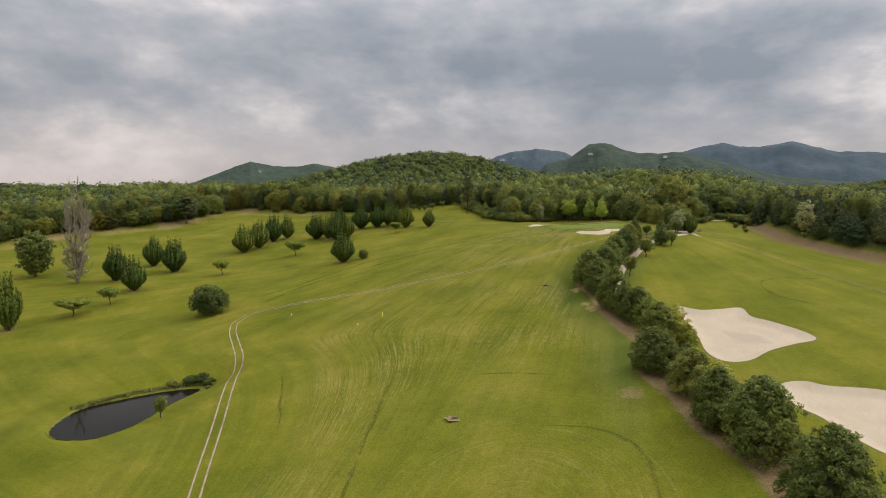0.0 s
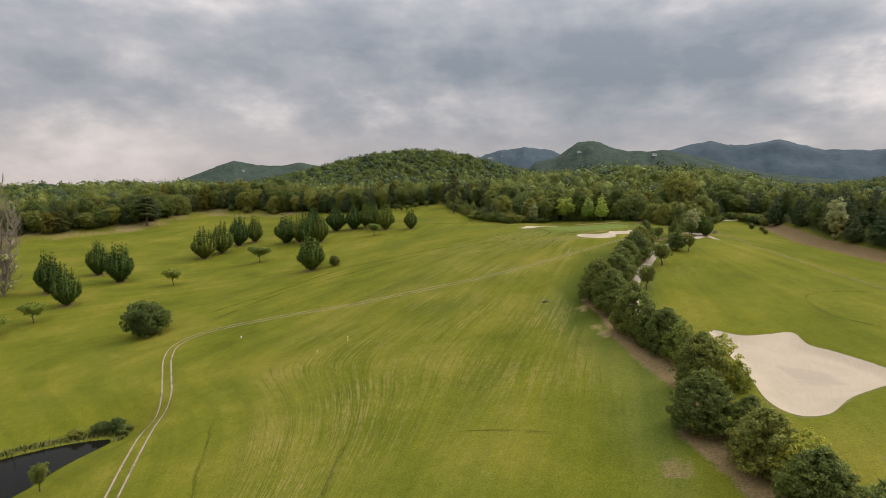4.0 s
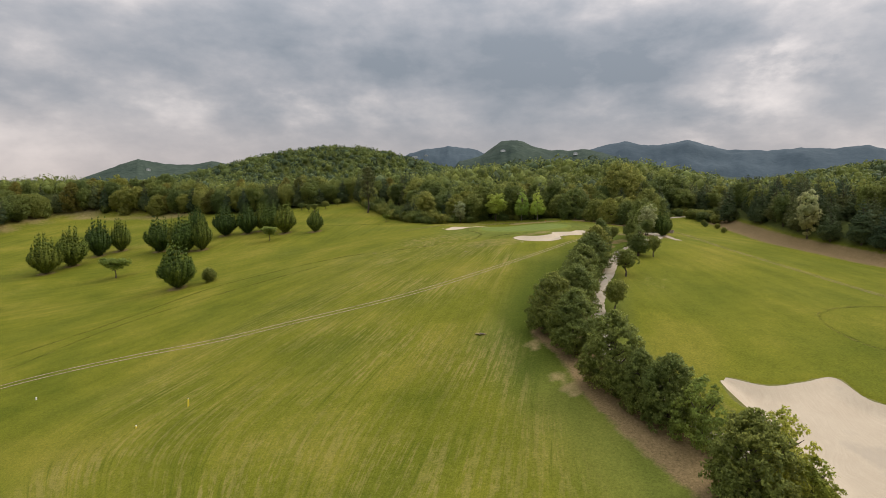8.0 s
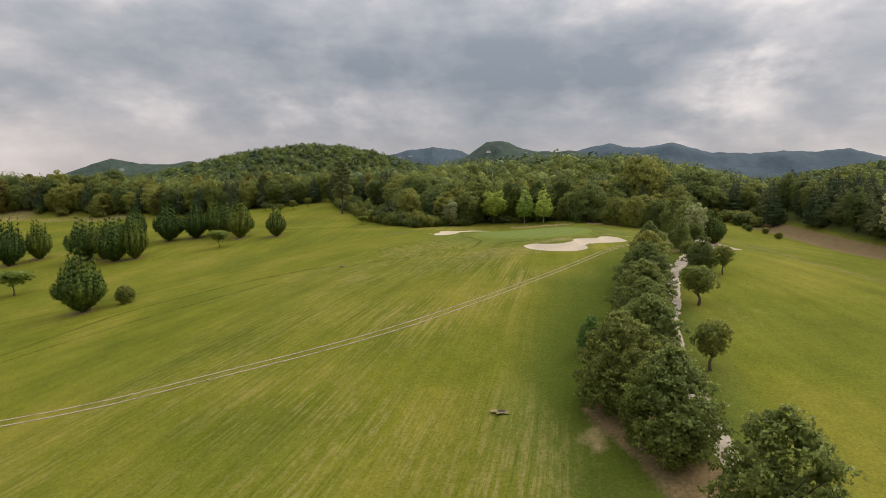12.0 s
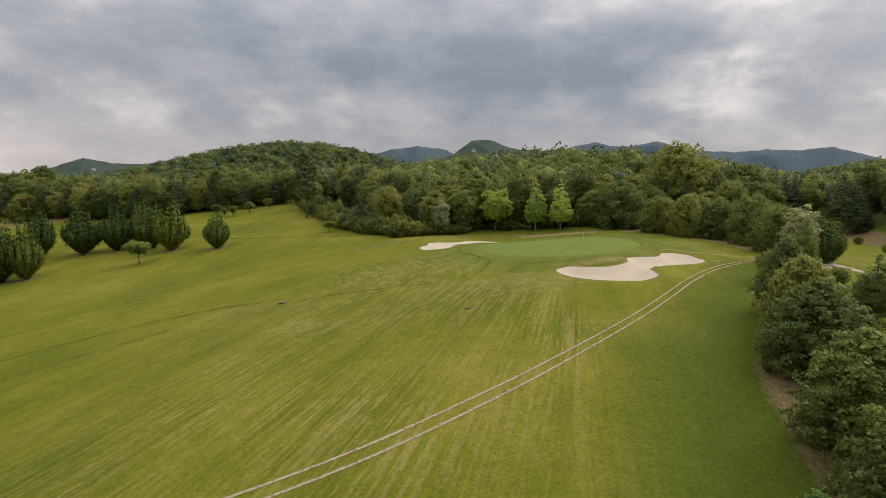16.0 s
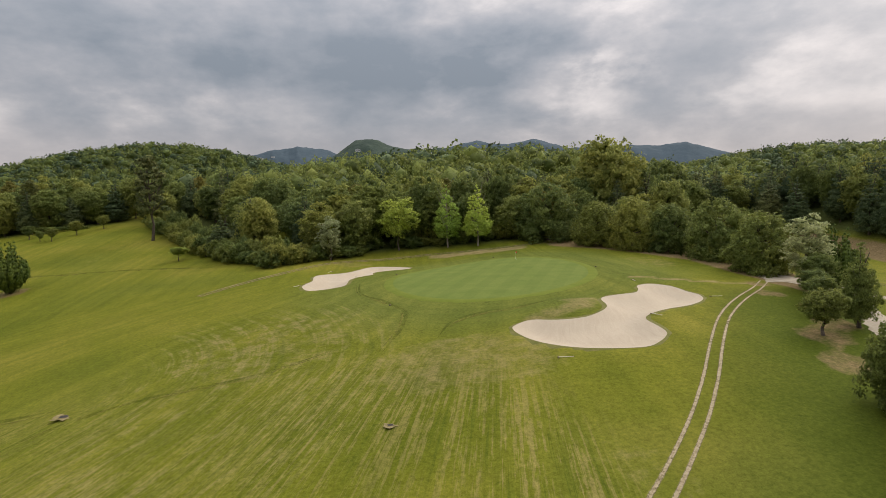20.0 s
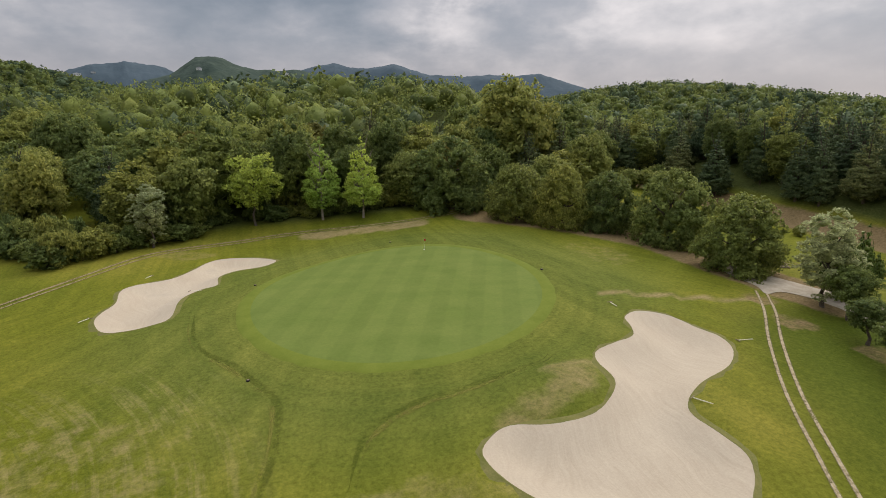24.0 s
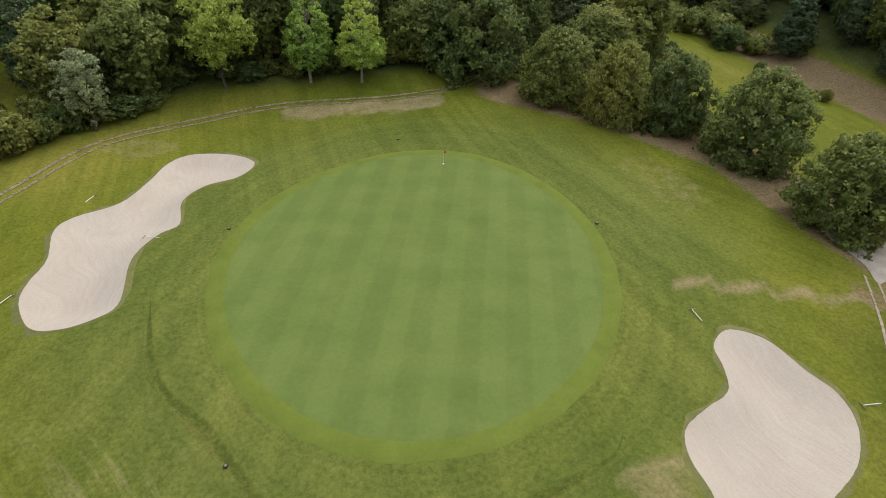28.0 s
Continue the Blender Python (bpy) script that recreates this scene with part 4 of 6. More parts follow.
for i, pts in enumerate(MOWN_EDGES):
    ml = resample(catmull(pts, False, 10), 0.7)
    d = np.gradient(ml, axis=0)
    d /= np.hypot(d[:, 0], d[:, 1])[:, None]
    wob = np.array([noise.noise((a * 0.11, i * 7.7, 0.5)) for a in range(len(ml))])
    size = 1.6 if ml[:, 0].mean() < -90 else 1.0
    strip = tagged(new("mown_edge"), "low ridge of cut straw and longer grass left by mowing", "mown edge", kind="structure")
    side_n = np.stack([-d[:, 1], d[:, 0]], -1)
    taper = np.clip(np.minimum(np.arange(len(ml)), np.arange(len(ml))[::-1]) / 8.0, 0.08, 1.0)
    under(new("straw", fading("straw", ml + side_n * wob[:, None] * 0.35, size * taper * np.clip(0.45 + wob * 0.5, 0.1, 0.8), 0.04, EDGE_STRAW)), strip)
    under(new("long_grass", fading("long_grass", ml + side_n * (wob * 0.35 + 0.42 * size)[:, None], size * taper * np.clip(0.75 + wob * 0.4, 0.3, 1.1), 0.03, EDGE_GRASS)), strip)
junction = resample(catmull([(18, 279), (17.6, 275), (16.2, 272.4), (19, 272.6), (21, 269), (23.4, 267), (24.6, 271), (24, 275), (22.4, 280), (20, 283)], True, 6), 0.6)
tagged(new("pavement", sheet("pavement", junction, 0.055, CONCRETE, 0.8)), "pale gravelled meeting of cart paths", "cart path", kind="structure")

pond = tagged(new("pond"), "dark still pond with reflections in a grassy hollow", "pond", kind="structure")
water_line = resample(np.vstack([POND_LINE, POND_LINE[:1]]), 0.8)
under(new("water", sheet("water", water_line, 0.0, WATER, 2.0, lambda x, y: np.full(np.shape(x), POND_LEVEL))), pond)

# rough grass and reeds on the far bank, and a worn rim round the water
rim_v, rim_f = ring(clockwise(water_line), [(-0.2, -0.55), (0.12, -0.05), (0.3, 0.02)])
tagged(under(new("rim", mesh_from("rim", rim_v, np.array(rim_f)[:, ::-1], REED)), pond), "worn grassy rim")
rs = np.random.RandomState(77)
bank_line = resample(catmull([(-128.2, 100), (-126, 109), (-121.4, 118), (-115.4, 124.6), (-110.6, 127.2), (-108.6, 124)], False, 10), 0.5)
k = rs.randint(len(bank_line), size=4200)
c2 = bank_line[k] + rs.normal(size=(4200, 2)) * 0.55 + np.array([-0.35, 0.35])
c3 = np.column_stack([c2, land(c2[:, 0], c2[:, 1]) - 0.05])
a = rs.uniform(0, 6.28, 4200)
tip = np.stack([np.cos(a) * 0.35, np.sin(a) * 0.35, np.full(4200, 1.0)], -1) * rs.uniform(0.25, 0.85, (4200, 1))
wide = np.stack([-np.sin(a), np.cos(a), np.zeros(4200)], -1) * 0.06
v = np.stack([c3 + wide, c3 - wide, c3 + tip - wide * 0.3, c3 + tip + wide * 0.3], 1).reshape(-1, 3)
tagged(new("reeds", mesh_from("reeds", v, np.arange(4 * 4200).reshape(-1, 4), REED, normals=np.tile((0.0, 0.0, 1.0), (4 * 4200, 1)))), "rough grass and reeds along the pond bank", "reeds", kind="stuff")

# ---- trees ----
def frame_of(nv, rs):
    t = rs.normal(size=nv.shape)
    t -= (t * nv).sum(1)[:, None] * nv
    t /= np.linalg.norm(t, axis=1)[:, None] + 1e-9
    return t, np.cross(nv, t)


def leaf_cards(centres, outward, size, rs, lean=0.55, aspect=0.62, upright=0.0):
    """Folded diamond leaves at the centres: points, faces and soft normals."""
    n = len(centres)
    nv = outward * (1 - lean) + rs.normal(size=(n, 3)) * lean + np.array([0, 0, 0.15])
    nv /= np.linalg.norm(nv, axis=1)[:, None] + 1e-9
    nv *= np.where((nv * outward).sum(1) < 0, -1.0, 1.0)[:, None]
    t, b = frame_of(nv, rs)
    if upright:
        t = t * (1 - upright) + np.array([0, 0, 1.0]) * upright + outward * 0.3 * upright
        t /= np.linalg.norm(t, axis=1)[:, None]
        b = np.cross(nv, t)
        b /= np.linalg.norm(b, axis=1)[:, None] + 1e-9
    s = (size * rs.uniform(0.6, 1.4, n))[:, None]
    fold = nv * s * 0.18
    pts = np.stack([centres - t * s, centres - b * s * aspect + fold, centres + t * s, centres + b * s * aspect + fold], 1).reshape(-1, 3)
    faces = np.arange(4 * n).reshape(n, 4)
    soft = outward * 0.60 + nv * 0.62 + np.array([0, 0, 0.12])
    soft /= np.linalg.norm(soft, axis=1)[:, None] + 1e-9
    return pts, faces, np.repeat(soft, 4, 0)


def lobes_round(rs, w, h, base, count, flat_top=0.0):
    """Clumps over an uneven crown: middle, radius."""
    out = []
    cz, rz = base + (h - base) / 2, (h - base) / 2
    for i in range(count):
        z = 1 - 2 * (i + 0.5) / count
        a = i * 2.399 + rs.uniform(-0.4, 0.4)
        r = math.sqrt(max(0, 1 - z * z))
        k = rs.uniform(0.50, 0.93)
        wide = (1.0 if z > 0 else 1.0 + 0.10 * z)
        out.append((np.array([math.cos(a) * r * w / 2 * k * wide, math.sin(a) * r * w / 2 * k * wide, cz + z * rz * k * (1 - flat_top * max(z, 0))]), w * rs.uniform(0.065, 0.14)))
    out.append((np.array([0, 0, cz]), w * 0.27))
    return out


def lobes_egg(rs, w, h, count, low=0.06, top=0.9, clump=0.10):
    """Clumps over an egg that is widest below the middle and comes to an uneven point."""
    out = []
    for i in range(count):
        u = (i + 0.5) / count
        u = u ** 1.15
        prof = math.sin(math.pi * (0.16 + 0.84 * u) ** 0.80) ** top if u < 0.97 else 0.06
        a = i * 2.399 + rs.uniform(-0.5, 0.5)
        k = rs.uniform(0.62, 1.02)
        r = w * clump * rs.uniform(0.7, 1.35) * (1.12 - 0.4 * u)
        out.append((np.array([math.cos(a) * (w / 2 * prof - r * 0.5) * k, math.sin(a) * (w / 2 * prof - r * 0.5) * k, h * (low + (0.97 - low) * u) - r * 0.3]), r))
    for u in (0.25, 0.45, 0.65):
        out.append((np.array([rs.uniform(-0.3, 0.3), rs.uniform(-0.3, 0.3), h * u]), w * 0.2 * (1.1 - 0.5 * u)))
    return out


def lobes_cone(rs, w, h, base, tiers, per, sharp=1.0):
    out = []
    for k in range(tiers):
        u = (k + 0.5) / tiers
        z = base + (h - base) * u * 0.97
        r = w / 2 * (1 - u) ** sharp * (0.55 + 0.45 * min(1, u * 5))
        n = max(2, int(per * (1 - u) + 1))
        for i in range(n):
            a = k * 1.3 + i * 2 * math.pi / n + rs.uniform(-0.4, 0.4)
            q = r * rs.uniform(0.55, 0.9)
            out.append((np.array([math.cos(a) * q, math.sin(a) * q, z + rs.uniform(-0.3, 0.3)]), max(0.30, r * 0.42 + 0.25) * rs.uniform(0.8, 1.2)))
    out.append((np.array([0, 0, h * 0.97]), 0.35))
    return out


def crown_from(lobes, cards, size, rs, squash=0.8, lean=0.55, upright=0.0, core=0.5, inset=0.74, aspect=0.62):
    """Leaf cards over every clump, and a dense inside."""
    rad = np.array([r for _, r in lobes])
    mid = np.array([c for c, _ in lobes])
    pick = rs.choice(len(lobes), cards, p=rad ** 2 / (rad ** 2).sum())
    # leaves gather on twigs over each clump, more of them above than below
    twigs = 13
    tw = rs.normal(size=(len(lobes), twigs, 3)) + np.array([0, 0, 0.35])
    tw /= np.linalg.norm(tw, axis=2)[:, :, None]
    tl_ = rs.uniform(0.72, 1.12, (len(lobes), twigs))
    j = rs.randint(twigs, size=cards)
    d = tw[pick, j] + rs.normal(size=(cards, 3)) * 0.19
    c = mid[pick] + (d * tl_[pick, j][:, None] + rs.normal(size=(cards, 3)) * 0.05) * rad[pick][:, None] * np.array([1, 1, squash])
    d /= np.linalg.norm(d, axis=1)[:, None]
    whole = mid.mean(0)
    hub = np.array([0, 0, 1.0]) * mid[:, 2:3] * 0.7 + whole * np.array([1, 1, 0.3])
    o = d * 0.65 + (c - whole) / (np.linalg.norm(c - whole, axis=1)[:, None] + 1e-6) * 0.6
    o /= np.linalg.norm(o, axis=1)[:, None]
    pts, faces, nrm = leaf_cards(c, o, size, rs, lean, aspect, upright)
    if core:
        cv, cf, cn = [], [], []
        bm = bmesh.new()
        bmesh.ops.create_icosphere(bm, subdivisions=1, radius=1)
        iv = np.array([v.co[:] for v in bm.verts])
        it = [tuple(v.index for v in f.verts) for f in bm.faces]
        bm.free()
        off = len(pts)
        for (m_, r_), hub_ in zip(lobes, hub):
            cv.append(hub_ + (m_ - hub_) * inset + iv * r_ * core * np.array([1, 1, squash]) * rs.uniform(0.6, 1.3, (len(iv), 1)))
            cn.append(iv)
            cf += [(a + off, b + off, c_ + off, c_ + off) for a, b, c_ in it]
            off += len(iv)
        return np.concatenate([pts, *cv]), faces, np.concatenate([nrm, *cn]), cf
    return pts, faces, nrm, []


def crown_mesh(name, lobes, cards, size, seed, mat, **kw):
    rs = np.random.RandomState(seed)
    pts, faces, nrm, core = crown_from(lobes, cards, size, rs, **kw)
    me = bpy.data.meshes.new(name)
    fs = [tuple(f) for f in faces.tolist()] + [f[:3] for f in core]
    me.from_pydata(pts.tolist(), [], fs)
    me.polygons.foreach_set("use_smooth", np.full(len(fs), True))
    me.materials.append(mat)
    me.normals_split_custom_set_from_vertices(nrm.tolist())
    return me


def tube(bm, a, b, r1, r2, sides=7):
    a, b = Vector(a), Vector(b)
    q = (b - a).to_track_quat("Z", "Y")
    rings = []
    for p, r in ((a, r1), (b, r2)):
        rings.append([bm.verts.new(p + q @ Vector((r * math.cos(i * 2 * math.pi / sides), r * math.sin(i * 2 * math.pi / sides), 0))) for i in range(sides)])
    for i in range(sides):
        bm.faces.new((rings[0][i], rings[0][(i + 1) % sides], rings[1][(i + 1) % sides], rings[1][i]))
    bm.faces.new(rings[1])


def limbs(seed, height, radius, spread_w, forks, low=0.35, bend=0.05):
    """A tapered trunk that bends a little, with limbs up into the crown."""
    rs = np.random.RandomState(seed)
    bm = bmesh.new()
    pts = [Vector((0, 0, -0.25))]
    for k in range(1, 6):
        pts.append(Vector((rs.uniform(-1, 1) * bend * height, rs.uniform(-1, 1) * bend * height, height * k / 5)))
    for k in range(5):
        tube(bm, pts[k], pts[k + 1], radius * (1.25 if k == 0 else 1 - k * 0.17), radius * (1 - (k + 1) * 0.17))
    for i in range(forks):
        u = rs.uniform(low, 0.85)
        k = min(4, int(u * 5))
        p = pts[k].lerp(pts[k + 1], u * 5 - k)
        a = i * 2.399
        e = p + Vector((math.cos(a) * spread_w, math.sin(a) * spread_w, height * rs.uniform(0.15, 0.35)))
        m_ = p.lerp(e, 0.5) + Vector((0, 0, -0.04 * height))
        tube(bm, p, m_, radius * 0.42, radius * 0.28, 5)
        tube(bm, m_, e, radius * 0.28, radius * 0.10, 5)
    return bm


SPECIES = {}


def species(key, name, label, category, crown_me, trunk_bm, bark, size):
    """The first tree of a kind, kept for copying; size: its width and height."""
    holder = tagged(new(name), label, category)
    under(new("crown", crown_me), holder)
    part("trunk", trunk_bm, bark, holder)
    SPECIES[key] = (holder, size, [])


def plant(key, x, y, w, h, turn=None, sink=0.0, label="", group="", rs=random):
    holder, (w0, h0), used = SPECIES[key]
    turn = rs.uniform(0, 360) if turn is None else turn
    m = pose(x, y, lz(x, y) - sink, 0, 0, turn) @ Matrix.Diagonal((w / w0, w / w0, h / h0, 1))
    if used:
        own = holder.scale
        ob = copy_thing(holder, m @ Matrix.Diagonal((1 / own[0], 1 / own[1], 1 / own[2], 1)))
    else:
        ob = holder
        ob.matrix_basis = m
    used.append(ob)
    return tagged(ob, label, "", group)


def broad(key, name, label, category, seed, w, h, base, count, cards, size, mat, bark=BARK, forks=7, trunk_r=0.22, flat_top=0.0, egg=0.0, **kw):
    rs = np.random.RandomState(seed)
    me = crown_mesh("crown", lobes_egg(rs, w, h, count, base / h, egg) if egg else lobes_round(rs, w, h, base, count, flat_top), cards, size, seed, mat, **kw)
    species(key, name, label, category, me, limbs(seed, h * 0.72, trunk_r, w * 0.26, forks), bark, (w, h))


def flame(key, seed, w, h):
    """An upright juniper: an egg of flame-shaped tips rising from one short stem."""
    rs = np.random.RandomState(seed)
    lobes = []
    count = 40
    for i in range(count):
        a = i * 2.399 + rs.uniform(-0.25, 0.25)
        q = math.sqrt((i + 0.5) / count)
        reach = w / 2 * q * rs.uniform(0.88, 1.05)
        top = h * (1.02 - 0.44 * q ** 1.7) * rs.uniform(0.80, 1.04)
        if i < 14:
            top = h * rs.uniform(0.84, 1.08)
        foot = h * (0.05 + 0.13 * q * q)
        n = 10
        for k in range(n):
            u = k / (n - 1)
            out_r = reach * (0.35 + 0.65 * math.sin(min(1.0, 0.12 + u * 1.5) * math.pi * 0.5)) * (1 - 0.05 * u)
            r = w * 0.074 * math.sin(math.pi * min(1.0, 0.30 + 0.70 * u)) ** 0.8 + 0.05
            lobes.append((np.array([math.cos(a) * out_r, math.sin(a) * out_r, foot + (top - foot) * u]), r))
    me = crown_mesh("crown", lobes, 15000, 0.27, seed, LEAF_JUNIPER, squash=1.3, lean=0.25, upright=0.92, core=0.72, inset=0.98, aspect=0.30)
    species(key, "juniper_tree", "dark green flame-shaped juniper in a bare soil circle", "tree", me, limbs(seed, h * 0.5, 0.32, w * 0.2, 6, 0.3, 0.02), BARK, (w, h))


flame("juniper_a", 11, 11, 16)
flame("juniper_b", 12, 10, 16)
flame("juniper_c", 13, 12, 16.5)
broad("row_a", "evergreen_tree", "dense dark evergreen tree in the row along the fairway", "tree", 21, 8.5, 9.5, 1.0, 95, 20000, 0.14, LEAF_OAK, egg=0.60)
broad("row_b", "evergreen_tree", "dense olive-green evergreen tree in the row along the fairway", "tree", 22, 8.0, 9.0, 0.9, 90, 20000, 0.14, LEAF_MID, egg=0.5)
broad("row_c", "evergreen_tree", "dark leafy evergreen tree in the row along the fairway", "tree", 23, 8.5, 10.0, 1.1, 105, 20000, 0.14, LEAF_OAK, egg=0.66)
broad("row_y", "young_tree", "lighter yellow-green tree in the row beside the bunker", "tree", 24, 6.0, 6.5, 0.8, 42, 7000, 0.13, LEAF_LIME, egg=0.55, core=0.3)
broad("lollipop", "round_tree", "small round-headed evergreen tree beside the cart path", "tree", 25, 5.6, 6.8, 1.7, 62, 11000, 0.105, LEAF_OAK)
broad("umbrella", "small_tree", "small spreading pale green tree on the grass", "tree", 26, 9.0, 7.0, 3.0, 40, 9000, 0.17, LEAF_LIME, BARK, 8, 0.20, 0.5, squash=0.5)
broad("shrub", "round_shrub", "dense dark rounded shrub on the grass", "shrub", 27, 12, 9.5, -0.6, 95, 13000, 0.24, LEAF_OAK, core=0.55)
broad("bush", "bush", "low leafy bush at the wood edge", "bush", 28, 6, 4.5, -0.4, 45, 5000, 0.19, LEAF_MID)
broad("bush_b", "bush", "low tangled green bush at the wood edge", "bush", 29, 6, 4.0, -0.4, 40, 5000, 0.19, LEAF_MID)
broad("forest_a", "broadleaf_tree", "tall dark broadleaf tree at the wood edge", "tree", 31, 11, 15, 0.3, 130, 15000, 0.25, LEAF_OAK, trunk_r=0.3)
broad("forest_b", "broadleaf_tree", "tall mixed-green broadleaf tree at the wood edge", "tree", 32, 12, 14, 0.5, 130, 15000, 0.25, LEAF_MID, trunk_r=0.3, flat_top=0.12)
broad("forest_c", "broadleaf_tree", "broad evergreen tree at the wood edge", "tree", 33, 10, 13, 0.3, 120, 15000, 0.25, LEAF_MID, trunk_r=0.3, flat_top=0.2)
broad("forest_r", "broadleaf_tree", "rusty green tree among the wood", "tree", 34, 9, 13, 1, 72, 10000, 0.23, LEAF_RUST, trunk_r=0.25, egg=0.5)
broad("round_big", "evergreen_tree", "broad rounded evergreen tree by the cart path", "tree", 35, 11, 10, 0.1, 100, 18000, 0.18, LEAF_MID, trunk_r=0.35, egg=0.36)
broad("round_dark", "evergreen_tree", "dark dome-shaped evergreen tree by the cart path", "tree", 36, 11, 10, 0.4, 100, 18000, 0.18, LEAF_OAK, trunk_r=0.35, egg=0.38)
broad("yellow", "broadleaf_tree", "yellow-green broadleaf tree at the edge of the wood", "tree", 37, 9.5, 12, 2.0, 46, 7500, 0.19, LEAF_YELLOW, trunk_r=0.2, core=0.0)
broad("pale", "willow_tree", "pale grey-green tree at the edge of the wood", "tree", 38, 5.8, 11, 0.3, 60, 12000, 0.12, LEAF_PALE, trunk_r=0.2)


def tall_light(key, seed):
    rs = np.random.RandomState(seed)
    me = crown_mesh("crown", [(c, 0.56 * r) for c, r in lobes_cone(rs, 8.6, 15.2, 2.6, 12, 8, 0.75)], 15000, 0.15, seed, LEAF_LIGHT, squash=0.7, core=0.0)
    species(key, "tulip_tree", "tall bright green tree with a pale trunk", "tree", me, limbs(seed, 13.5, 0.20, 2.2, 16, 0.22, 0.012), BARK_PALE, (8.2, 15))


def conifer(key, seed, w, h, label, mat=LEAF_CEDAR, sharp=0.85):
    rs = np.random.RandomState(seed)
    me = crown_mesh("crown", lobes_cone(rs, w, h, 1.0, 12, 9, sharp), 17000, 0.17 if h > 9 else 0.10, seed, mat, squash=0.5, core=0.5)
    species(key, "cedar_tree", label, "tree", me, limbs(seed, h * 0.9, 0.28, w * 0.2, 10, 0.2, 0.01), BARK, (w, h))


tall_light("light_a", 41)
tall_light("light_b", 42)
conifer("cedar_a", 43, 7.5, 16, "dark pointed cedar in the wood")
conifer("cedar_b", 44, 8.5, 15, "dark conifer in the wood", sharp=0.65)
broad("cone", "cone_shrub", "clipped bright green cone-shaped shrub on a soil circle", "shrub", 45, 4.0, 5.6, 0.1, 120, 14000, 0.07, LEAF_CONE, egg=0.6, core=0.7, inset=0.9)
conifer("path_cone", 46, 5.6, 7.6, "dark conical evergreen tree beside the cart path", LEAF_OAK, 0.7)


def pine(key, seed):
    rs = np.random.RandomState(seed)
    lobes = []
    for i in range(26):
        u = 0.34 + 0.66 * (i + 0.5) / 26
        a, r = i * 2.399, 4.8 * (1.05 - u) ** 0.5 * rs.uniform(0.5, 1.0)
        lobes.append((np.array([math.cos(a) * r, math.sin(a) * r, 20 * u]), rs.uniform(0.9, 1.6)))
    me = crown_mesh("crown", lobes, 9000, 0.24, seed, LEAF_CEDAR, squash=0.45, core=0.5)
    species(key, "pine_tree", "tall layered pine standing above the wood edge", "tree", me, limbs(seed, 18.5, 0.34, 3.4, 18, 0.3, 0.02), BARK, (10, 20.5))


pine("pine", 47)


def bare_tree():
    """A half-dead tree: a forked pale trunk, long rising twigs, leaves low down."""
    rs = np.random.RandomState(51)
    bm = bmesh.new()
    for lean, way, top in ((0.6, 0.4, 42), (4.6, 2.1, 35), (4.2, 5.0, 33), (5.2, 3.6, 27)):
        last = Vector((0, 0, -0.6))
        for k in range(1, 9):
            u = k / 8
            q = Vector((math.cos(way) * lean * u ** 0.8, math.sin(way) * lean * u ** 0.8, top * u)) + Vector(rs.uniform(-0.35, 0.35, 3))
            tube(bm, last, q, 0.62 * (1.05 - u), 0.62 * (1.05 - u - 0.11), 6)
            if k > 1:
                for i in range(9):
                    a, reach = rs.uniform(0, 6.28), rs.uniform(1.6, 5.2) * (1.15 - u * 0.8)
                    mid = last.lerp(q, rs.uniform(0, 1))
                    elbow = mid + Vector((math.cos(a) * reach, math.sin(a) * reach, rs.uniform(1.0, 3.2)))
                    tube(bm, mid, elbow, 0.15, 0.09, 4)
                    for j in range(3):
                        tip = elbow + Vector((math.cos(a) * reach * 0.3, math.sin(a) * reach * 0.3, rs.uniform(1.5, 4.2))) + Vector(rs.uniform(-0.9, 0.9, 3))
                        tube(bm, elbow, tip, 0.085, 0.03, 4)
            last = q
    lobes = [(np.array([rs.uniform(-4, 4), rs.uniform(-4, 4), 2 + 15 * u]), rs.uniform(0.7, 1.6)) for u in rs.uniform(0, 1, 24)]
    me = crown_mesh("crown", lobes, 2600, 0.40, 51, LEAF_PALE, core=0.0)
    species("bare", "half_dead_tree", "tall half-dead tree with bare pale twigs and thin foliage below", "tree", me, bm, BARK_PALE, (16, 44))


bare_tree()

for i, (x, y, w, h) in enumerate(JUNIPERS):
    plant(("juniper_a", "juniper_b", "juniper_c")[i % 3], x, y, w, h, group="junipers on the slope")
for i, (x, y, w, h) in enumerate(ROW_TREES):
    key = "row_y" if (x, y) in ((13.0, 138.2), (5.0, 156.0), (15.5, 109.5), (4.6, 147.8), (10.4, 139.6)) else ("row_a", "row_b", "row_c")[(i * 7 + i // 3) % 3]
    plant(key, x, y, w * 1.22, h * 1.10, group="tree row along the fairway")
for x, y, w, h in ((-0.2, 191.6, 4.7, 6.7), (4.8, 214.6, 6.0, 6.8), (10.2, 241, 3.8, 4.6), (14.3, 233.0, 3.8, 5.9), (5.6, 248.4, 4.3, 4.8), (11.0, 255.4, 3.9, 4.4), (13.6, 259.8, 4.0, 4.3), (17.8, 264.6, 4.6, 5.6)):
    plant("lollipop", x, y, w, h, group="round trees by the cart path")
plant("path_cone", 10.5, 233.2, 5.9, 8.0)
plant("juniper_b", 23.8, 269.5, 6.4, 8.8, label="dark upright juniper beside the second cart path")
plant("cone", -14.3, 195.6, 4.0, 5.5)
plant("pale", 18.8, 268.0, 6.2, 10.2, label="pale grey-green tree beside the cart path")
plant("path_cone", 11.2, 250.6, 3.8, 8.8, label="slim dark evergreen tree beside the cart path")
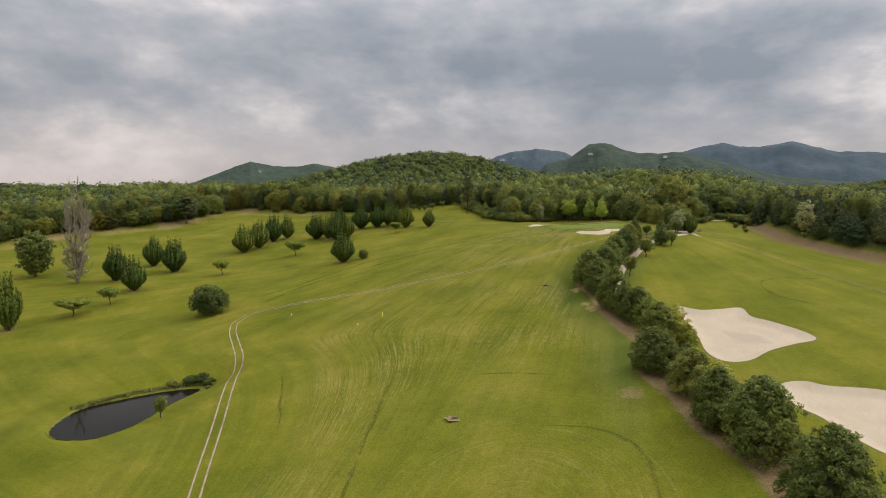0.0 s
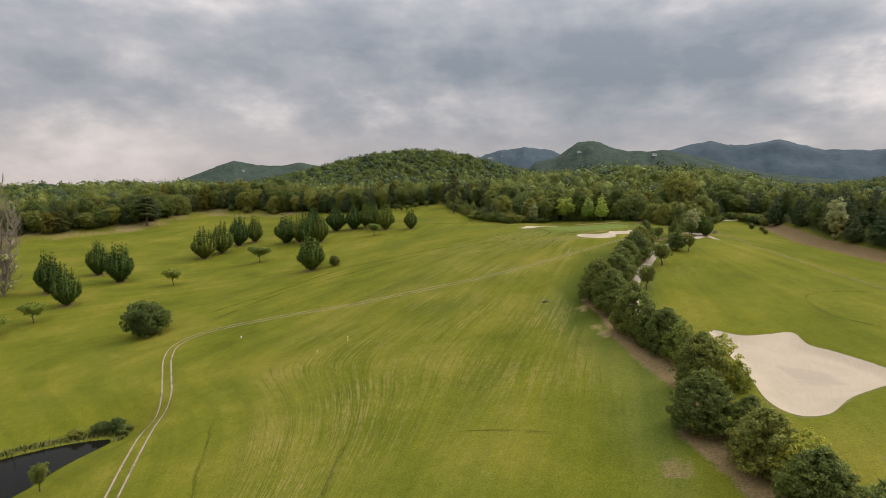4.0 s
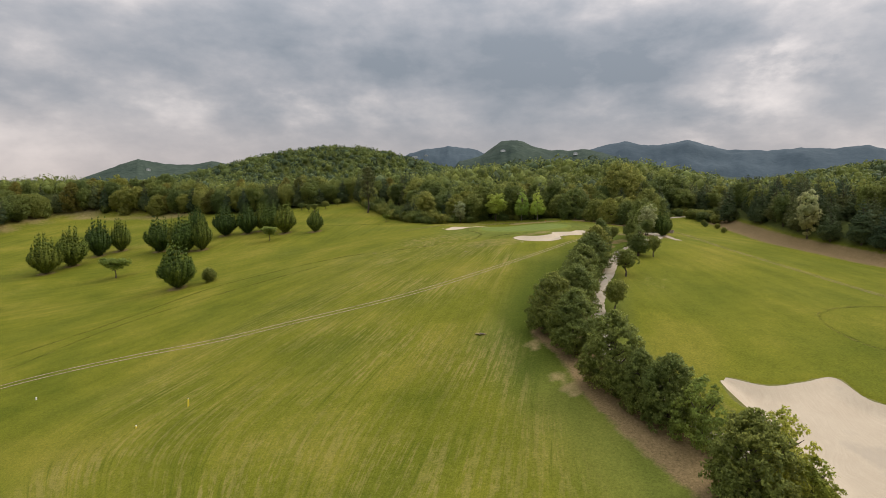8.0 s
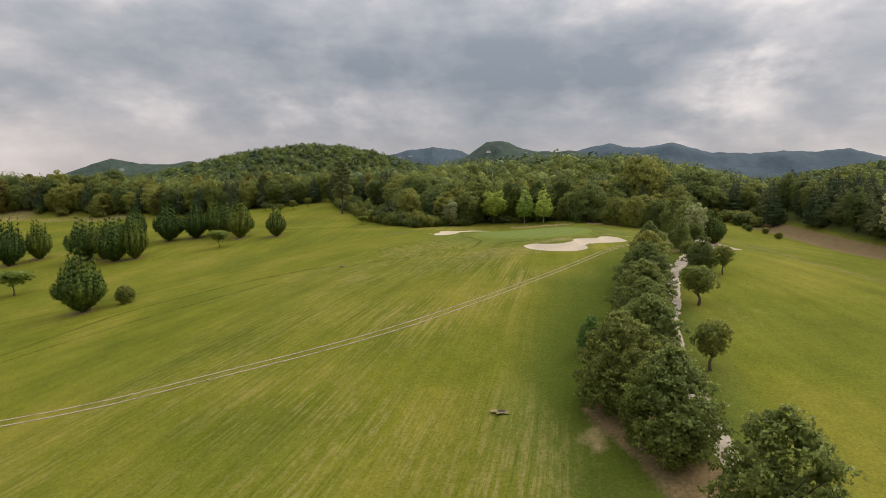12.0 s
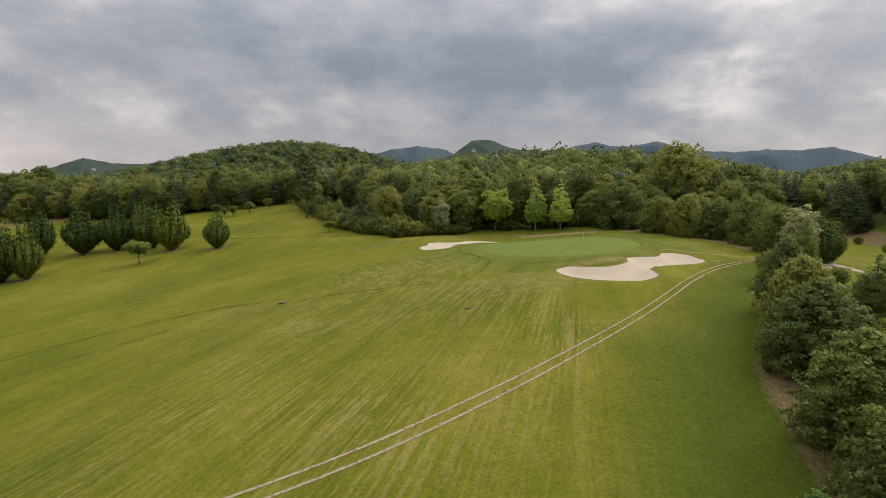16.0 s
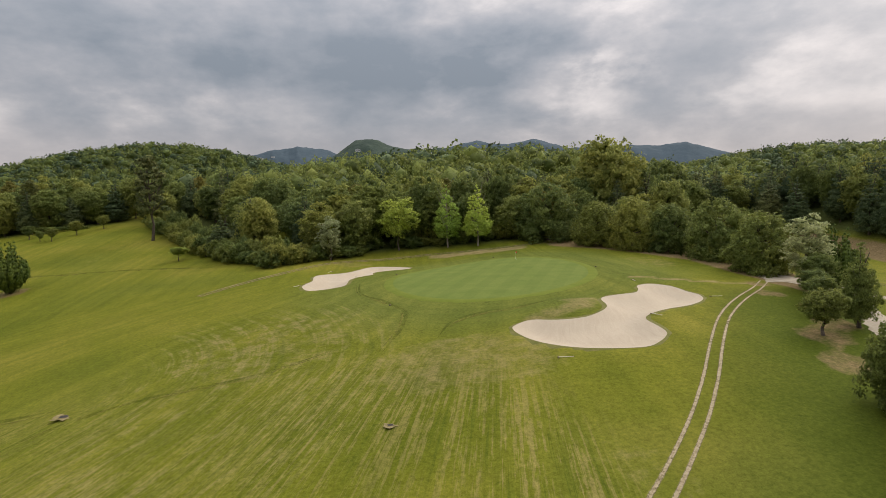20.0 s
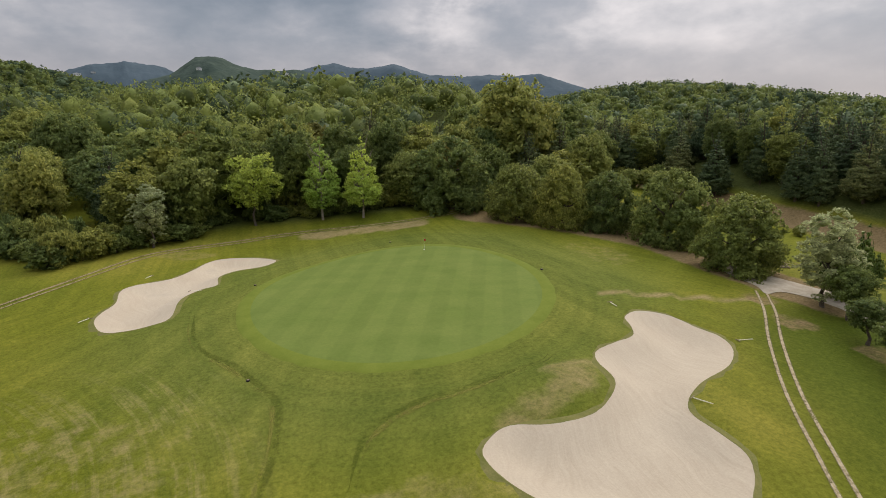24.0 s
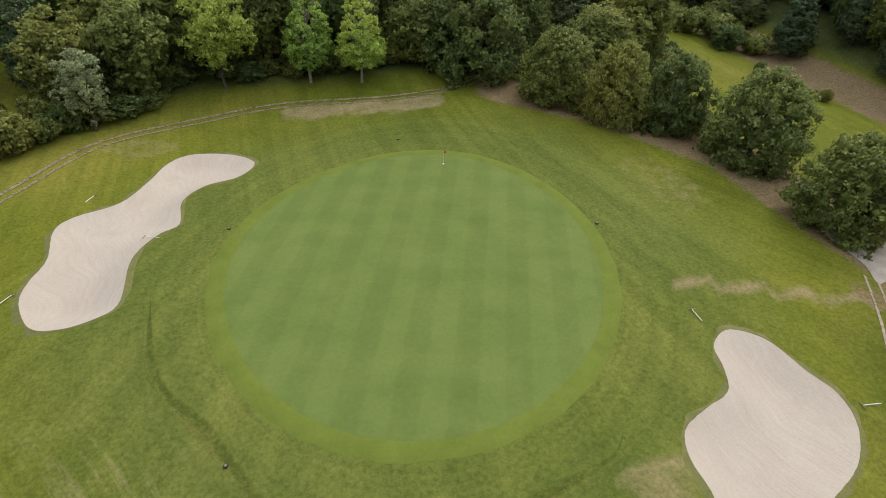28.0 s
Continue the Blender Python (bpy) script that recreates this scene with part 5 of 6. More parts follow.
for x, y, w, h in ((-189.3, 227.1, 8.8, 7.5), (-172.6, 264.8, 11, 8.2), (-204, 177.1, 9.4, 7.7), (-207.2, 163.2, 12.9, 7.3), (-133, 309.8, 8, 6.8), (-87.2, 335.8, 4.8, 3.6)):
    plant("umbrella", x, y, w, h, group="small trees on the slope")
plant("shrub", -152.2, 175.2, 14, 11)
plant("shrub", -123.6, 248.2, 4.6, 4.6, label="small dark shrub on the grass")
plant("bare", -250.5, 199.8, 17, 46)
plant("forest_c", -283.3, 203.3, 17, 25, label="dark broadleaf tree on the west slope")
plant("lollipop", -102.9, 102.1, 3.4, 5.3, label="small tree leaning over the pond edge")
for x, y, w, h in ((-116.6, 126.2, 4.4, 2.0), (-113.6, 128.0, 4.2, 2.9), (-119.6, 123.0, 3.4, 1.5), (-110.8, 127.6, 3.6, 2.0)):
    plant("bush", x, y, w, h, label="scrubby bush on the pond bank", group="bushes on the pond bank")
for x, y, w, h in ((20.9, 280.6, 10.6, 9.6), (21.7, 294, 11.4, 11), (17.6, 303.5, 9.4, 9.4), (11.3, 306.5, 8.8, 10), (7.0, 314.0, 11, 9.4)):
    plant("round_dark" if x < 21 else "round_big", x, y, w, h, group="round trees behind the green")
for x, y in ((48.5, 314.2), (49.9, 321.8), (51.8, 310), (50.3, 296.8)):
    plant("shrub", x, y, 2.1, 2.0, label="small dark shrub on the bare bank", group="shrubs on the bank")
plant("light_a", -23.6, 329.4, 8.2, 14.6)
plant("light_b", -16.8, 327.0, 7.6, 14.2)
plant("yellow", -35.0, 330.4, 10.4, 12.6)
plant("pale", -49.8, 320.2, 5.6, 9.6)
plant("round_big", -0.7, 325.4, 15.5, 13.0, label="broad rounded evergreen tree at the wood edge")
plant("round_dark", 9.5, 331, 11, 11, label="dark rounded evergreen tree at the wood edge")
plant("forest_b", 20, 343, 20, 25, label="great spreading broadleaf tree rising above the wood")
for x, y, w, h in ((51, 343, 7, 4.6), (55, 339, 8, 5.0), (53, 334, 7, 4.4), (57, 331, 6, 3.8), (46, 349, 5, 3.6)):
    plant("bush_b", x, y, w, h, label="broad low bush beside the path through the wood", group="bushes by the far path")
plant("pine", -106.3, 368.5, 11.5, 25)
plant("pale", 68.6, 274.6, 7.4, 16, label="tall silvery grey-green tree on the bare bank")
plant("round_dark", -328.7, 388.2, 14, 13.5, label="rounded dark tree on the dry bank")
plant("round_dark", -260.8, 409.6, 15, 13, label="rounded dark tree on the dry bank")
plant("pine", -320.5, 346.0, 20, 21, label="spreading dark pine at the edge of the west wood")
for x, y, w, h in ((-298.2, 407.0, 5.5, 5.5), (-338, 389, 6, 5), (-334, 377, 5, 4), (-283, 406, 8, 5)):
    plant("bush", x, y, w, h, label="scrubby bush on the dry bank", group="bushes on the dry bank")
for x, y, w, h in ((-153.4, 389.7, 4.0, 4.5), (-142.2, 382.2, 3.6, 4.6), (-138.4, 389.0, 4.2, 4.9), (-133.6, 396.6, 4.2, 4.8), (-146.4, 383.4, 2.6, 3.6)):
    plant("lollipop", x, y, w, h, label="small round dark tree on top of the mound", group="trees on the mound")


def hedge(x, y, length, turn):
    """A long clipped hedge on short stems."""
    rs_ = np.random.RandomState(83)
    holder = tagged(new("hedge"), "long low clipped dark hedge on top of the mound", "hedge")
    lobes = [(np.array([-length / 2 + length * i / 43, rs_.uniform(-0.25, 0.25), 1.0 + 0.45 * (i % 2)]), 0.62) for i in range(44)]
    under(new("foliage", crown_mesh("foliage", lobes, 5200, 0.11, 83, LEAF_OAK, squash=0.8, core=0.6, inset=0.95)), holder)
    for i in range(6):
        bm = bmesh.new()
        tube(bm, (-length / 2 + 1 + i * (length - 2) / 5, 0, -0.6), (-length / 2 + 1 + i * (length - 2) / 5, 0, 1.0), 0.09, 0.06, 6)
        part("stem", bm, BARK, holder)
    holder.matrix_basis = pose(x, y, lz(x, y), 0, 0, turn)


hedge(-149.0, 398.4, 17.0, 18)

# wood edge: trees one by one along the outline of the course
rs = random.Random(7)
EDGE_KINDS = ["forest_a", "forest_b", "forest_c", "cedar_a", "forest_a", "forest_c", "cedar_b", "forest_b", "forest_r"]
edge = resample(COURSE_LINE[2:25], 1.0)
taken = [(68.6, 274.6), (-328.7, 388.2), (-260.8, 409.6), (-320.5, 346), (-23.6, 329.4), (-16.8, 327), (-35, 331.6), (-33.5, 327), (-38, 328), (-28, 329), (-49.8, 320), (-0.7, 325), (9.5, 331), (-106, 368)]


def free(x, y, r):
    return all((x - a) ** 2 + (y - b) ** 2 > r * r for a, b in taken)


edge_count = 0
for depth in (5, 9.5, 13, 19, 27):
    for k in range(0, len(edge) - 1, 2):
        px_, py_ = edge[k]
        dx, dy = edge[k + 1] - edge[k]
        q = math.hypot(dx, dy) + 1e-9
        # the outline runs counter-clockwise, so its outside lies to the right
        x, y = px_ + dy / q * (depth + rs.uniform(-2, 2)) + rs.uniform(-1, 1), py_ - dx / q * (depth + rs.uniform(-2, 2)) + rs.uniform(-1, 1)
        out = float(signed(COURSE_LINE, np.array([x]), np.array([y]))[0])
        east = 40 < x and y < 345
        if x > 52:
            continue
        west = x < -120
        if glade(np.array([x]), np.array([y]))[0]:
            continue
        if out < (7 if east else 1.5 if west else 3) or not free(x, y, 5.2 if east else 6.2 if not west else 5.8) or edge_count > 760:
            continue
        valley = -112 < x < -53 and y > 308 and x + y < 292
        if valley and depth < 16:
            continue
        taken.append((x, y))
        edge_count += 1
        grow = 1.1 if west else 1.0
        if east:
            key = rs.choice(["cedar_a", "cedar_b", "cedar_a", "cedar_a", "cedar_b", "forest_c"])
        else:
            key = rs.choice(EDGE_KINDS)
        h = rs.uniform(12.0, 17.5) * (rs.uniform(0.85, 1.15) if west else 0.72 if east else 0.8 if depth < 8 or valley else 1)
        plant(key, x, y, (rs.uniform(6.4, 8.6) if key[:5] == "cedar" else rs.uniform(9.0, 12.5)) * grow, h, rs=rs, group="trees at the wood edge")
for gy_ in range(215, 410, 5):
    for gx_ in range(52, 138, 5):
        x, y = gx_ + rs.uniform(-1.9, 1.9), gy_ + rs.uniform(-1.9, 1.9)
        out = float(signed(COURSE_LINE, np.array([x]), np.array([y]))[0])
        if not 3.6 + rs.uniform(0, 2.2) + 2.0 * (y < 300) < out < 36 or not free(x, y, 4.0):
            continue
        taken.append((x, y))
        edge_count += 1
        key = rs.choice(["cedar_a", "cedar_b", "cedar_a", "cedar_b", "cedar_a", "forest_a"])
        plant(key, x, y, rs.uniform(5.6, 8.0) if key[:5] == "cedar" else rs.uniform(7, 9.5), rs.uniform(10.5, 14.5), rs=rs, group="trees at the wood edge")
for i in range(1500):
    x, y = rs.uniform(-112, 52), rs.uniform(316, 412)
    out = float(signed(COURSE_LINE, np.array([x]), np.array([y]))[0])
    low_side = -112 < x < -53 and x + y < 292
    if (15 if low_side else 4) < out < 33 and free(x, y, 5.8) and not glade(np.array([x]), np.array([y]))[0]:
        taken.append((x, y))
        edge_count += 1
        plant(rs.choice(["forest_a", "forest_b", "forest_c", "cedar_b", "forest_c"]), x, y, rs.uniform(9, 12.5), rs.uniform(12, 17), rs=rs, group="trees at the wood edge")
for row, spacing in ((0, 3), (1, 4)):
    for k in range(row, len(edge) - 1, spacing):
        x, y = edge[k]
        if x < -118 or (x > 50 and y < 340):
            continue
        dx, dy = edge[k + 1] - edge[k]
        q = math.hypot(dx, dy) + 1e-9
        o = rs.uniform(0.8, 3.0) + row * 3.5 + (4.5 if -42 < x < -5 else 0) + (4 if x > 40 and y < 340 else 0)
        tall = (1.35 if x < -55 else 1.0) * (1.0 + 0.45 * row)
        plant(rs.choice(["bush", "bush", "bush_b"]), x + dy / q * o, y - dx / q * o, rs.uniform(3.2, 6.0), rs.uniform(2.0, 3.8) * tall, rs=rs, group="bushes at the wood edge")

# ---- the woods beyond, too many to count ----
def far_woods(name, label, spots, cards, size, seed, mats):
    """Many crowns in one mesh: a rough dense inside under loose leaf clumps."""
    rs_ = np.random.RandomState(seed)
    kinds = []
    for k in range(8):
        pointed = k in (2, 6)
        lob = [(c / 10, r / 10) for c, r in lobes_cone(rs_, 8.0, 10.0, 1.0, 7, 5, 0.7)] if pointed else lobes_round(rs_, 1.0, 1.0, 0.12, 22)
        lob = [(c, min(r, 0.10 if pointed else 0.16)) for c, r in lob]
        p, f, n, core = crown_from(lob, cards, size, rs_, core=0.85, lean=0.45)
        ncard = len(f) * 4
        # one dense body under the leaves
        bm = bmesh.new()
        bmesh.ops.create_icosphere(bm, subdivisions=1, radius=1)
        iv = np.array([v.co[:] for v in bm.verts])
        it = np.array([[v.index for v in fc.verts] for fc in bm.faces])
        bm.free()
        swell = np.array([0.25 * (1 + 0.45 * noise.noise(Vector(v) * 2.2 + Vector((k * 5.0, 0, 0)))) for v in iv])
        taper = np.where(iv[:, 2] > 0, 1 - 0.6 * iv[:, 2] * pointed, 1.0) * (0.6 if pointed else 1.0)
        body = iv * swell[:, None] * np.stack([taper, taper, np.full(len(iv), 1.05)], -1) + np.array([0, 0, 0.56])
        kinds.append((p[:ncard], f, n[:ncard], body, it, iv))
    V, Q, N, T, off, mat_of_q, mat_of_t = [], [], [], [], 0, [], []
    for x, y, z, w, h in spots:
        p, f, n, body, it, iv = kinds[rs_.randint(8)]
        a = rs_.uniform(0, 6.28)
        c, s = math.cos(a), math.sin(a)
        rot = np.array([[c, -s, 0], [s, c, 0], [0, 0, 1]])
        sc = np.array([w, w, h])
        pts = np.concatenate([p, body]) @ rot.T * sc + np.array([x, y, z])
        V.append(pts)
        N.append(np.concatenate([n, iv]) @ rot.T)
        Q.append(f + off)
        T.append(it + off + len(p))
        m_ = rs_.randint(len(mats))
        mat_of_q.append(np.full(len(f), m_))
        mat_of_t.append(np.full(len(it), m_))
        off += len(pts)
    V, N = np.concatenate(V), np.concatenate(N)
    Q, T = np.concatenate(Q), np.concatenate(T)
    me = bpy.data.meshes.new(name)
    me.vertices.add(len(V))
    me.vertices.foreach_set("co", V.astype(np.float32).ravel())
    loops = np.concatenate([Q.ravel(), T.ravel()]).astype(np.int32)
    me.loops.add(len(loops))
    me.loops.foreach_set("vertex_index", loops)
    starts = np.concatenate([np.arange(0, Q.size, 4), Q.size + np.arange(0, T.size, 3)]).astype(np.int32)
    me.polygons.add(len(starts))
    me.polygons.foreach_set("loop_start", starts)
    me.polygons.foreach_set("use_smooth", np.full(len(starts), True))
    for m_ in mats:
        me.materials.append(m_)
    me.polygons.foreach_set("material_index", np.concatenate(mat_of_q + mat_of_t).astype(np.int32))
    me.update(calc_edges=True)
    me.normals_split_custom_set_from_vertices(N.tolist())
    return tagged(new(name, me), label, "wood", kind="stuff")


def wood_spots(x0, x1, y0, y1, step, keep, w, h, seed):
    rs_ = np.random.RandomState(seed)
    gx_, gy_ = np.meshgrid(np.arange(x0, x1, step), np.arange(y0, y1, step))
    px_, py_ = gx_.ravel() + rs_.uniform(-0.45, 0.45, gx_.size) * step, gy_.ravel() + rs_.uniform(-0.45, 0.45, gx_.size) * step
    d = signed(COURSE_LINE, px_, py_)
    ok = keep(px_, py_, d)
    px_, py_ = px_[ok], py_[ok]
    pz = land(px_, py_)
    ww, hh = rs_.uniform(0.8, 1.25, len(px_)) * w, rs_.uniform(0.75, 1.25, len(px_)) * h
    return np.column_stack([px_, py_, pz - 0.5, ww, hh])


MATS = [LEAF_OAK, LEAF_MID, LEAF_OAK, LEAF_CEDAR, LEAF_MID, LEAF_OAK]
HILL_MATS = [LEAF_OAK, LEAF_CEDAR, LEAF_OAK, LEAF_CEDAR, LEAF_MID]
near_spots = wood_spots(-520, 260, 120, 560, 9.0, lambda x, y, d: (d > 30) & (d < 105) & (y > 170) & (x > -1.5 * (y + 40)) & (x < 1.1 * (y + 60)) & ~glade(x, y), 13.0, 13.0, 61)
far_woods("near_wood", "dense dark mixed wood behind the course", near_spots, 300, 0.034, 62, MATS)
mid_spots = wood_spots(-800, 640, 170, 1000, 12.5, lambda x, y, d: (d >= 105) & (np.hypot(x, y - 200) < 760) & (x > -1.5 * (y + 40)) & (x < 1.1 * (y + 60)) & ~glade(x, y), 16, 13.5, 63)
far_woods("hill_wood", "dense wood covering the low hills", mid_spots, 130, 0.060, 64, HILL_MATS)
crest_spots = wood_spots(-760, -60, 780, 1180, 15, lambda x, y, d: np.hypot(x, y - 200) >= 760, 19, 14, 67)
far_woods("crest_wood", "dense wood over the rounded hill", crest_spots, 90, 0.070, 68, HILL_MATS)
far_spots = wood_spots(-1500, 1300, 250, 1900, 27, lambda x, y, d: (np.hypot(x, y - 200) >= 760) & (x > -1.5 * y) & (x < 1.0 * y) & ~((np.abs(x + 410) < 350) & (np.abs(y - 980) < 200)), 34, 16, 65)
far_woods("distant_wood", "wood on the distant hillsides", far_spots, 70, 0.070, 66, HILL_MATS)


# ---- mountains ----
RIDGES = [
    ("distant wooded mountain ridge with blue haze in its colour", [(-3, 30), (1, 320), (3.5, 372), (5.4, 408), (7.2, 440), (8.8, 414), (10.5, 408), (12.6, 440), (14.2, 402), (16, 368), (19, 352), (21.5, 366), (24, 350), (26, 362), (28, 320), (31, 250), (36, 120), (42, 20)], 3900, 1300, MOUNTAIN_HAZY, 3),
    ("low wooded ridge with blue haze in its colour", [(-18, 60), (-15, 240), (-13.2, 286), (-11.6, 308), (-9.5, 320), (-6.6, 308), (-3, 200), (0, 60)], 3000, 900, MOUNTAIN_HAZY, 7),
    ("rounded green wooded mountain with a few houses", [(-11, 60), (-8.4, 196), (-6.3, 218), (-5.3, 246), (-4.4, 276), (-3.4, 282), (-2.4, 276), (-1.3, 252), (0.4, 236), (2, 230), (3.4, 240), (5, 230), (8, 190), (12, 150), (18, 120), (26, 70), (32, 30)], 2350, 900, MOUNTAIN, 5),
    ("low wooded mountain with three rounded tops", [(-46, 40), (-42, 104), (-40, 146), (-38.6, 174), (-37.2, 198), (-35.2, 186), (-32.8, 186), (-31.3, 202), (-29.2, 188), (-25, 120), (-20, 40)], 2700, 900, MOUNTAIN, 11),
]


def ridge_z(ridge, a, u):
    _, profile, dist, depth, _, seed = ridge
    c = float(np.interp(a, [p[0] for p in profile], [p[1] for p in profile]))
    rough = 1 + 0.10 * noise.fractal((a * 0.30, u * 5, seed), 1.0, 2.0, 4)
    fine_r = noise.fractal((a * 1.3, u * 20, seed + 9), 1.0, 2.0, 3) * 0.014
    rise = math.sin(min(1, u / 0.6) * math.pi / 2) ** 1.2 if u <= 0.6 else math.cos((u - 0.6) / 0.4 * math.pi / 2)
    k = abs(u - 0.6) / 0.6
    return c * rise * (1 + (rough - 1) * min(1, k * 3)) + c * fine_r + (12 if u > 0 else 0)


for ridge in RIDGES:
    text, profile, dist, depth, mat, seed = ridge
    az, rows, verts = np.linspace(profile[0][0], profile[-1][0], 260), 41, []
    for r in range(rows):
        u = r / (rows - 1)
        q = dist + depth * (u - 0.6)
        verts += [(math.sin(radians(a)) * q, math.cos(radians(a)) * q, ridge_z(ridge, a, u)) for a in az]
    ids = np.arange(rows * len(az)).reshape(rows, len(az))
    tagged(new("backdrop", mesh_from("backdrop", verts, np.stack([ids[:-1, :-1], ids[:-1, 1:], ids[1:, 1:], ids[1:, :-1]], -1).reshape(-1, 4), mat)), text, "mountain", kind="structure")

# ---- small things on the course ----
def box(bm, cx, cy, cz, sx, sy, sz, bevel=0.0):
    r = bmesh.ops.create_cube(bm, size=1)
    bmesh.ops.scale(bm, vec=(sx, sy, sz), verts=r["verts"])
    bmesh.ops.translate(bm, vec=(cx, cy, cz), verts=r["verts"])
    if bevel:
        bmesh.ops.bevel(bm, geom=list({e for v in r["verts"] for e in v.link_edges}), offset=bevel, segments=1, affect="EDGES")


def rake(x, y, turn):
    """A bunker rake lying on the turf."""
    holder = tagged(new("bunker_rake"), "pale bunker rake lying on the turf", "rake", "rakes")
    bm = bmesh.new()
    tube(bm, (0, -0.6, 0.06), (0, 0.7, 0.05), 0.035, 0.035, 6)
    part("handle", bm, CREAM, holder)
    bm = bmesh.new()
    box(bm, 0, 0.78, 0.06, 0.6, 0.06, 0.05, 0.01)
    for i in range(8):
        tube(bm, (-0.27 + i * 0.077, 0.78, 0.05), (-0.27 + i * 0.077, 0.84, -0.02), 0.012, 0.008, 4)
    part("head", bm, WOOD, holder)
    holder.matrix_basis = pose(x, y, lz(x, y) + 0.03, 0, 0, turn)


for x, y, turn in ((-3.1, 272.3, -8), (3.1, 262.5, 80), (-7.6, 255.7, 25), (-48.2, 304.0, -25), (-51.9, 289.6, -30), (-42.0, 295.4, 70), (-20.3, 247.0, 85)):
    rake(x, y, turn)


def marker(x, y, mat, label, h=0.9):
    holder = tagged(new("marker_post"), label, "marker post", "fairway markers")
    bm = bmesh.new()
    tube(bm, (0, 0, -0.1), (0, 0, h), 0.16, 0.15, 8)
    part("post", bm, mat, holder)
    bm = bmesh.new()
    tube(bm, (0, 0, h), (0, 0, h + 0.1), 0.15, 0.05, 8)
    part("cap", bm, WHITE, holder)
    holder.matrix_basis = pose(x, y, lz(x, y), 2, 1, 30)


marker(-74.6, 163.8, YELLOW, "yellow distance marker post on the fairway", 1.3)
marker(-80.4, 158.2, YELLOW, "short yellow marker peg on the fairway", 0.4)
marker(-113.6, 171.9, WHITE, "short white marker peg on the fairway", 0.5)

flag = tagged(new("golf_flag"), "thin white flagstick with a small red flag", "flagstick")
bm = bmesh.new()
tube(bm, (0, 0, 0), (0, 0, 1.5), 0.013, 0.010, 6)
part("pole", bm, WHITE, flag)
bm = bmesh.new()
vs = [[bm.verts.new((0.01 + 0.3 * i / 6, 0.03 * math.sin(i * 1.1), 1.48 - 0.22 * k - 0.015 * i)) for i in range(7)] for k in range(2)]
for i in range(6):
    bm.faces.new((vs[0][i], vs[0][i + 1], vs[1][i + 1], vs[1][i]))
bmesh.ops.solidify(bm, geom=bm.faces[:], thickness=0.01)
part("flag_cloth", bm, RED, flag)
bm = bmesh.new()
tube(bm, (0, 0, 0.0), (0, 0, 0.05), 0.10, 0.09, 12)
part("cup", bm, WHITE, flag)
flag.matrix_basis = pose(-13.6, 300.4, lz(-13.6, 300.4) + 0.05, 1, -2, 20)


def drain(x, y, size, label):
    """A square drain in a shallow worn hollow."""
    holder = tagged(new("drain_cover"), label, "drain", "fairway drains")
    bm = bmesh.new()
    for sx, sy, w, l in ((0, 0.5, 1.1, 0.14), (0, -0.5, 1.1, 0.14), (0.5, 0, 0.14, 0.86), (-0.5, 0, 0.14, 0.86)):
        box(bm, sx, sy, 0.03, w, l, 0.06, 0.012)
    part("kerb", bm, DIRT, holder)
    for i in range(6):
        bm = bmesh.new()
        box(bm, -0.36 + i * 0.145, 0, 0.045, 0.125, 0.86, 0.03)
        part("bar", bm, IRON, holder)
    bm = bmesh.new()
    v, f = [], []
    rs_ = np.random.RandomState(int(x * 10) % 97)
    rim = [bm.verts.new((math.cos(a) * r, math.sin(a) * r * 0.8, 0.02)) for a, r in zip(np.linspace(0, 6.28, 18, endpoint=False), rs_.uniform(0.9, 1.7, 18))]
    mid = bm.verts.new((0, 0, 0.035))
    for i in range(18):
        bm.faces.new((mid, rim[i], rim[(i + 1) % 18]))
    part("worn_soil", bm, DIRT, holder)
    holder.matrix_basis = pose(x, y, lz(x, y) + 0.03, 0, 0, 12) @ Matrix.Scale(size, 4)


for x, y, s in ((-30.7, 101.3, 1.5), (-25.6, 182.4, 0.9), (-67.4, 252.3, 0.9), (-36.4, 240, 0.5)):
    drain(x, y, s, "square drain in worn soil on the fairway")


def sprinkler(x, y):
    holder = tagged(new("sprinkler_head"), "small dark sprinkler head in the turf", "sprinkler", "sprinklers")
    bm = bmesh.new()
    tube(bm, (0, 0, -0.05), (0, 0, 0.06), 0.16, 0.15, 10)
    part("case", bm, IRON, holder)
    bm = bmesh.new()
    tube(bm, (0, 0, 0.06), (0, 0, 0.10), 0.09, 0.07, 8)
    part("nozzle", bm, WOOD, holder)
    holder.matrix_basis = pose(x, y, lz(x, y) + 0.03)


for x, y in ((-35.7, 294.9), (-36.6, 270.4), (-3.8, 285.4), (-16.4, 308.6)):
    sprinkler(x, y)

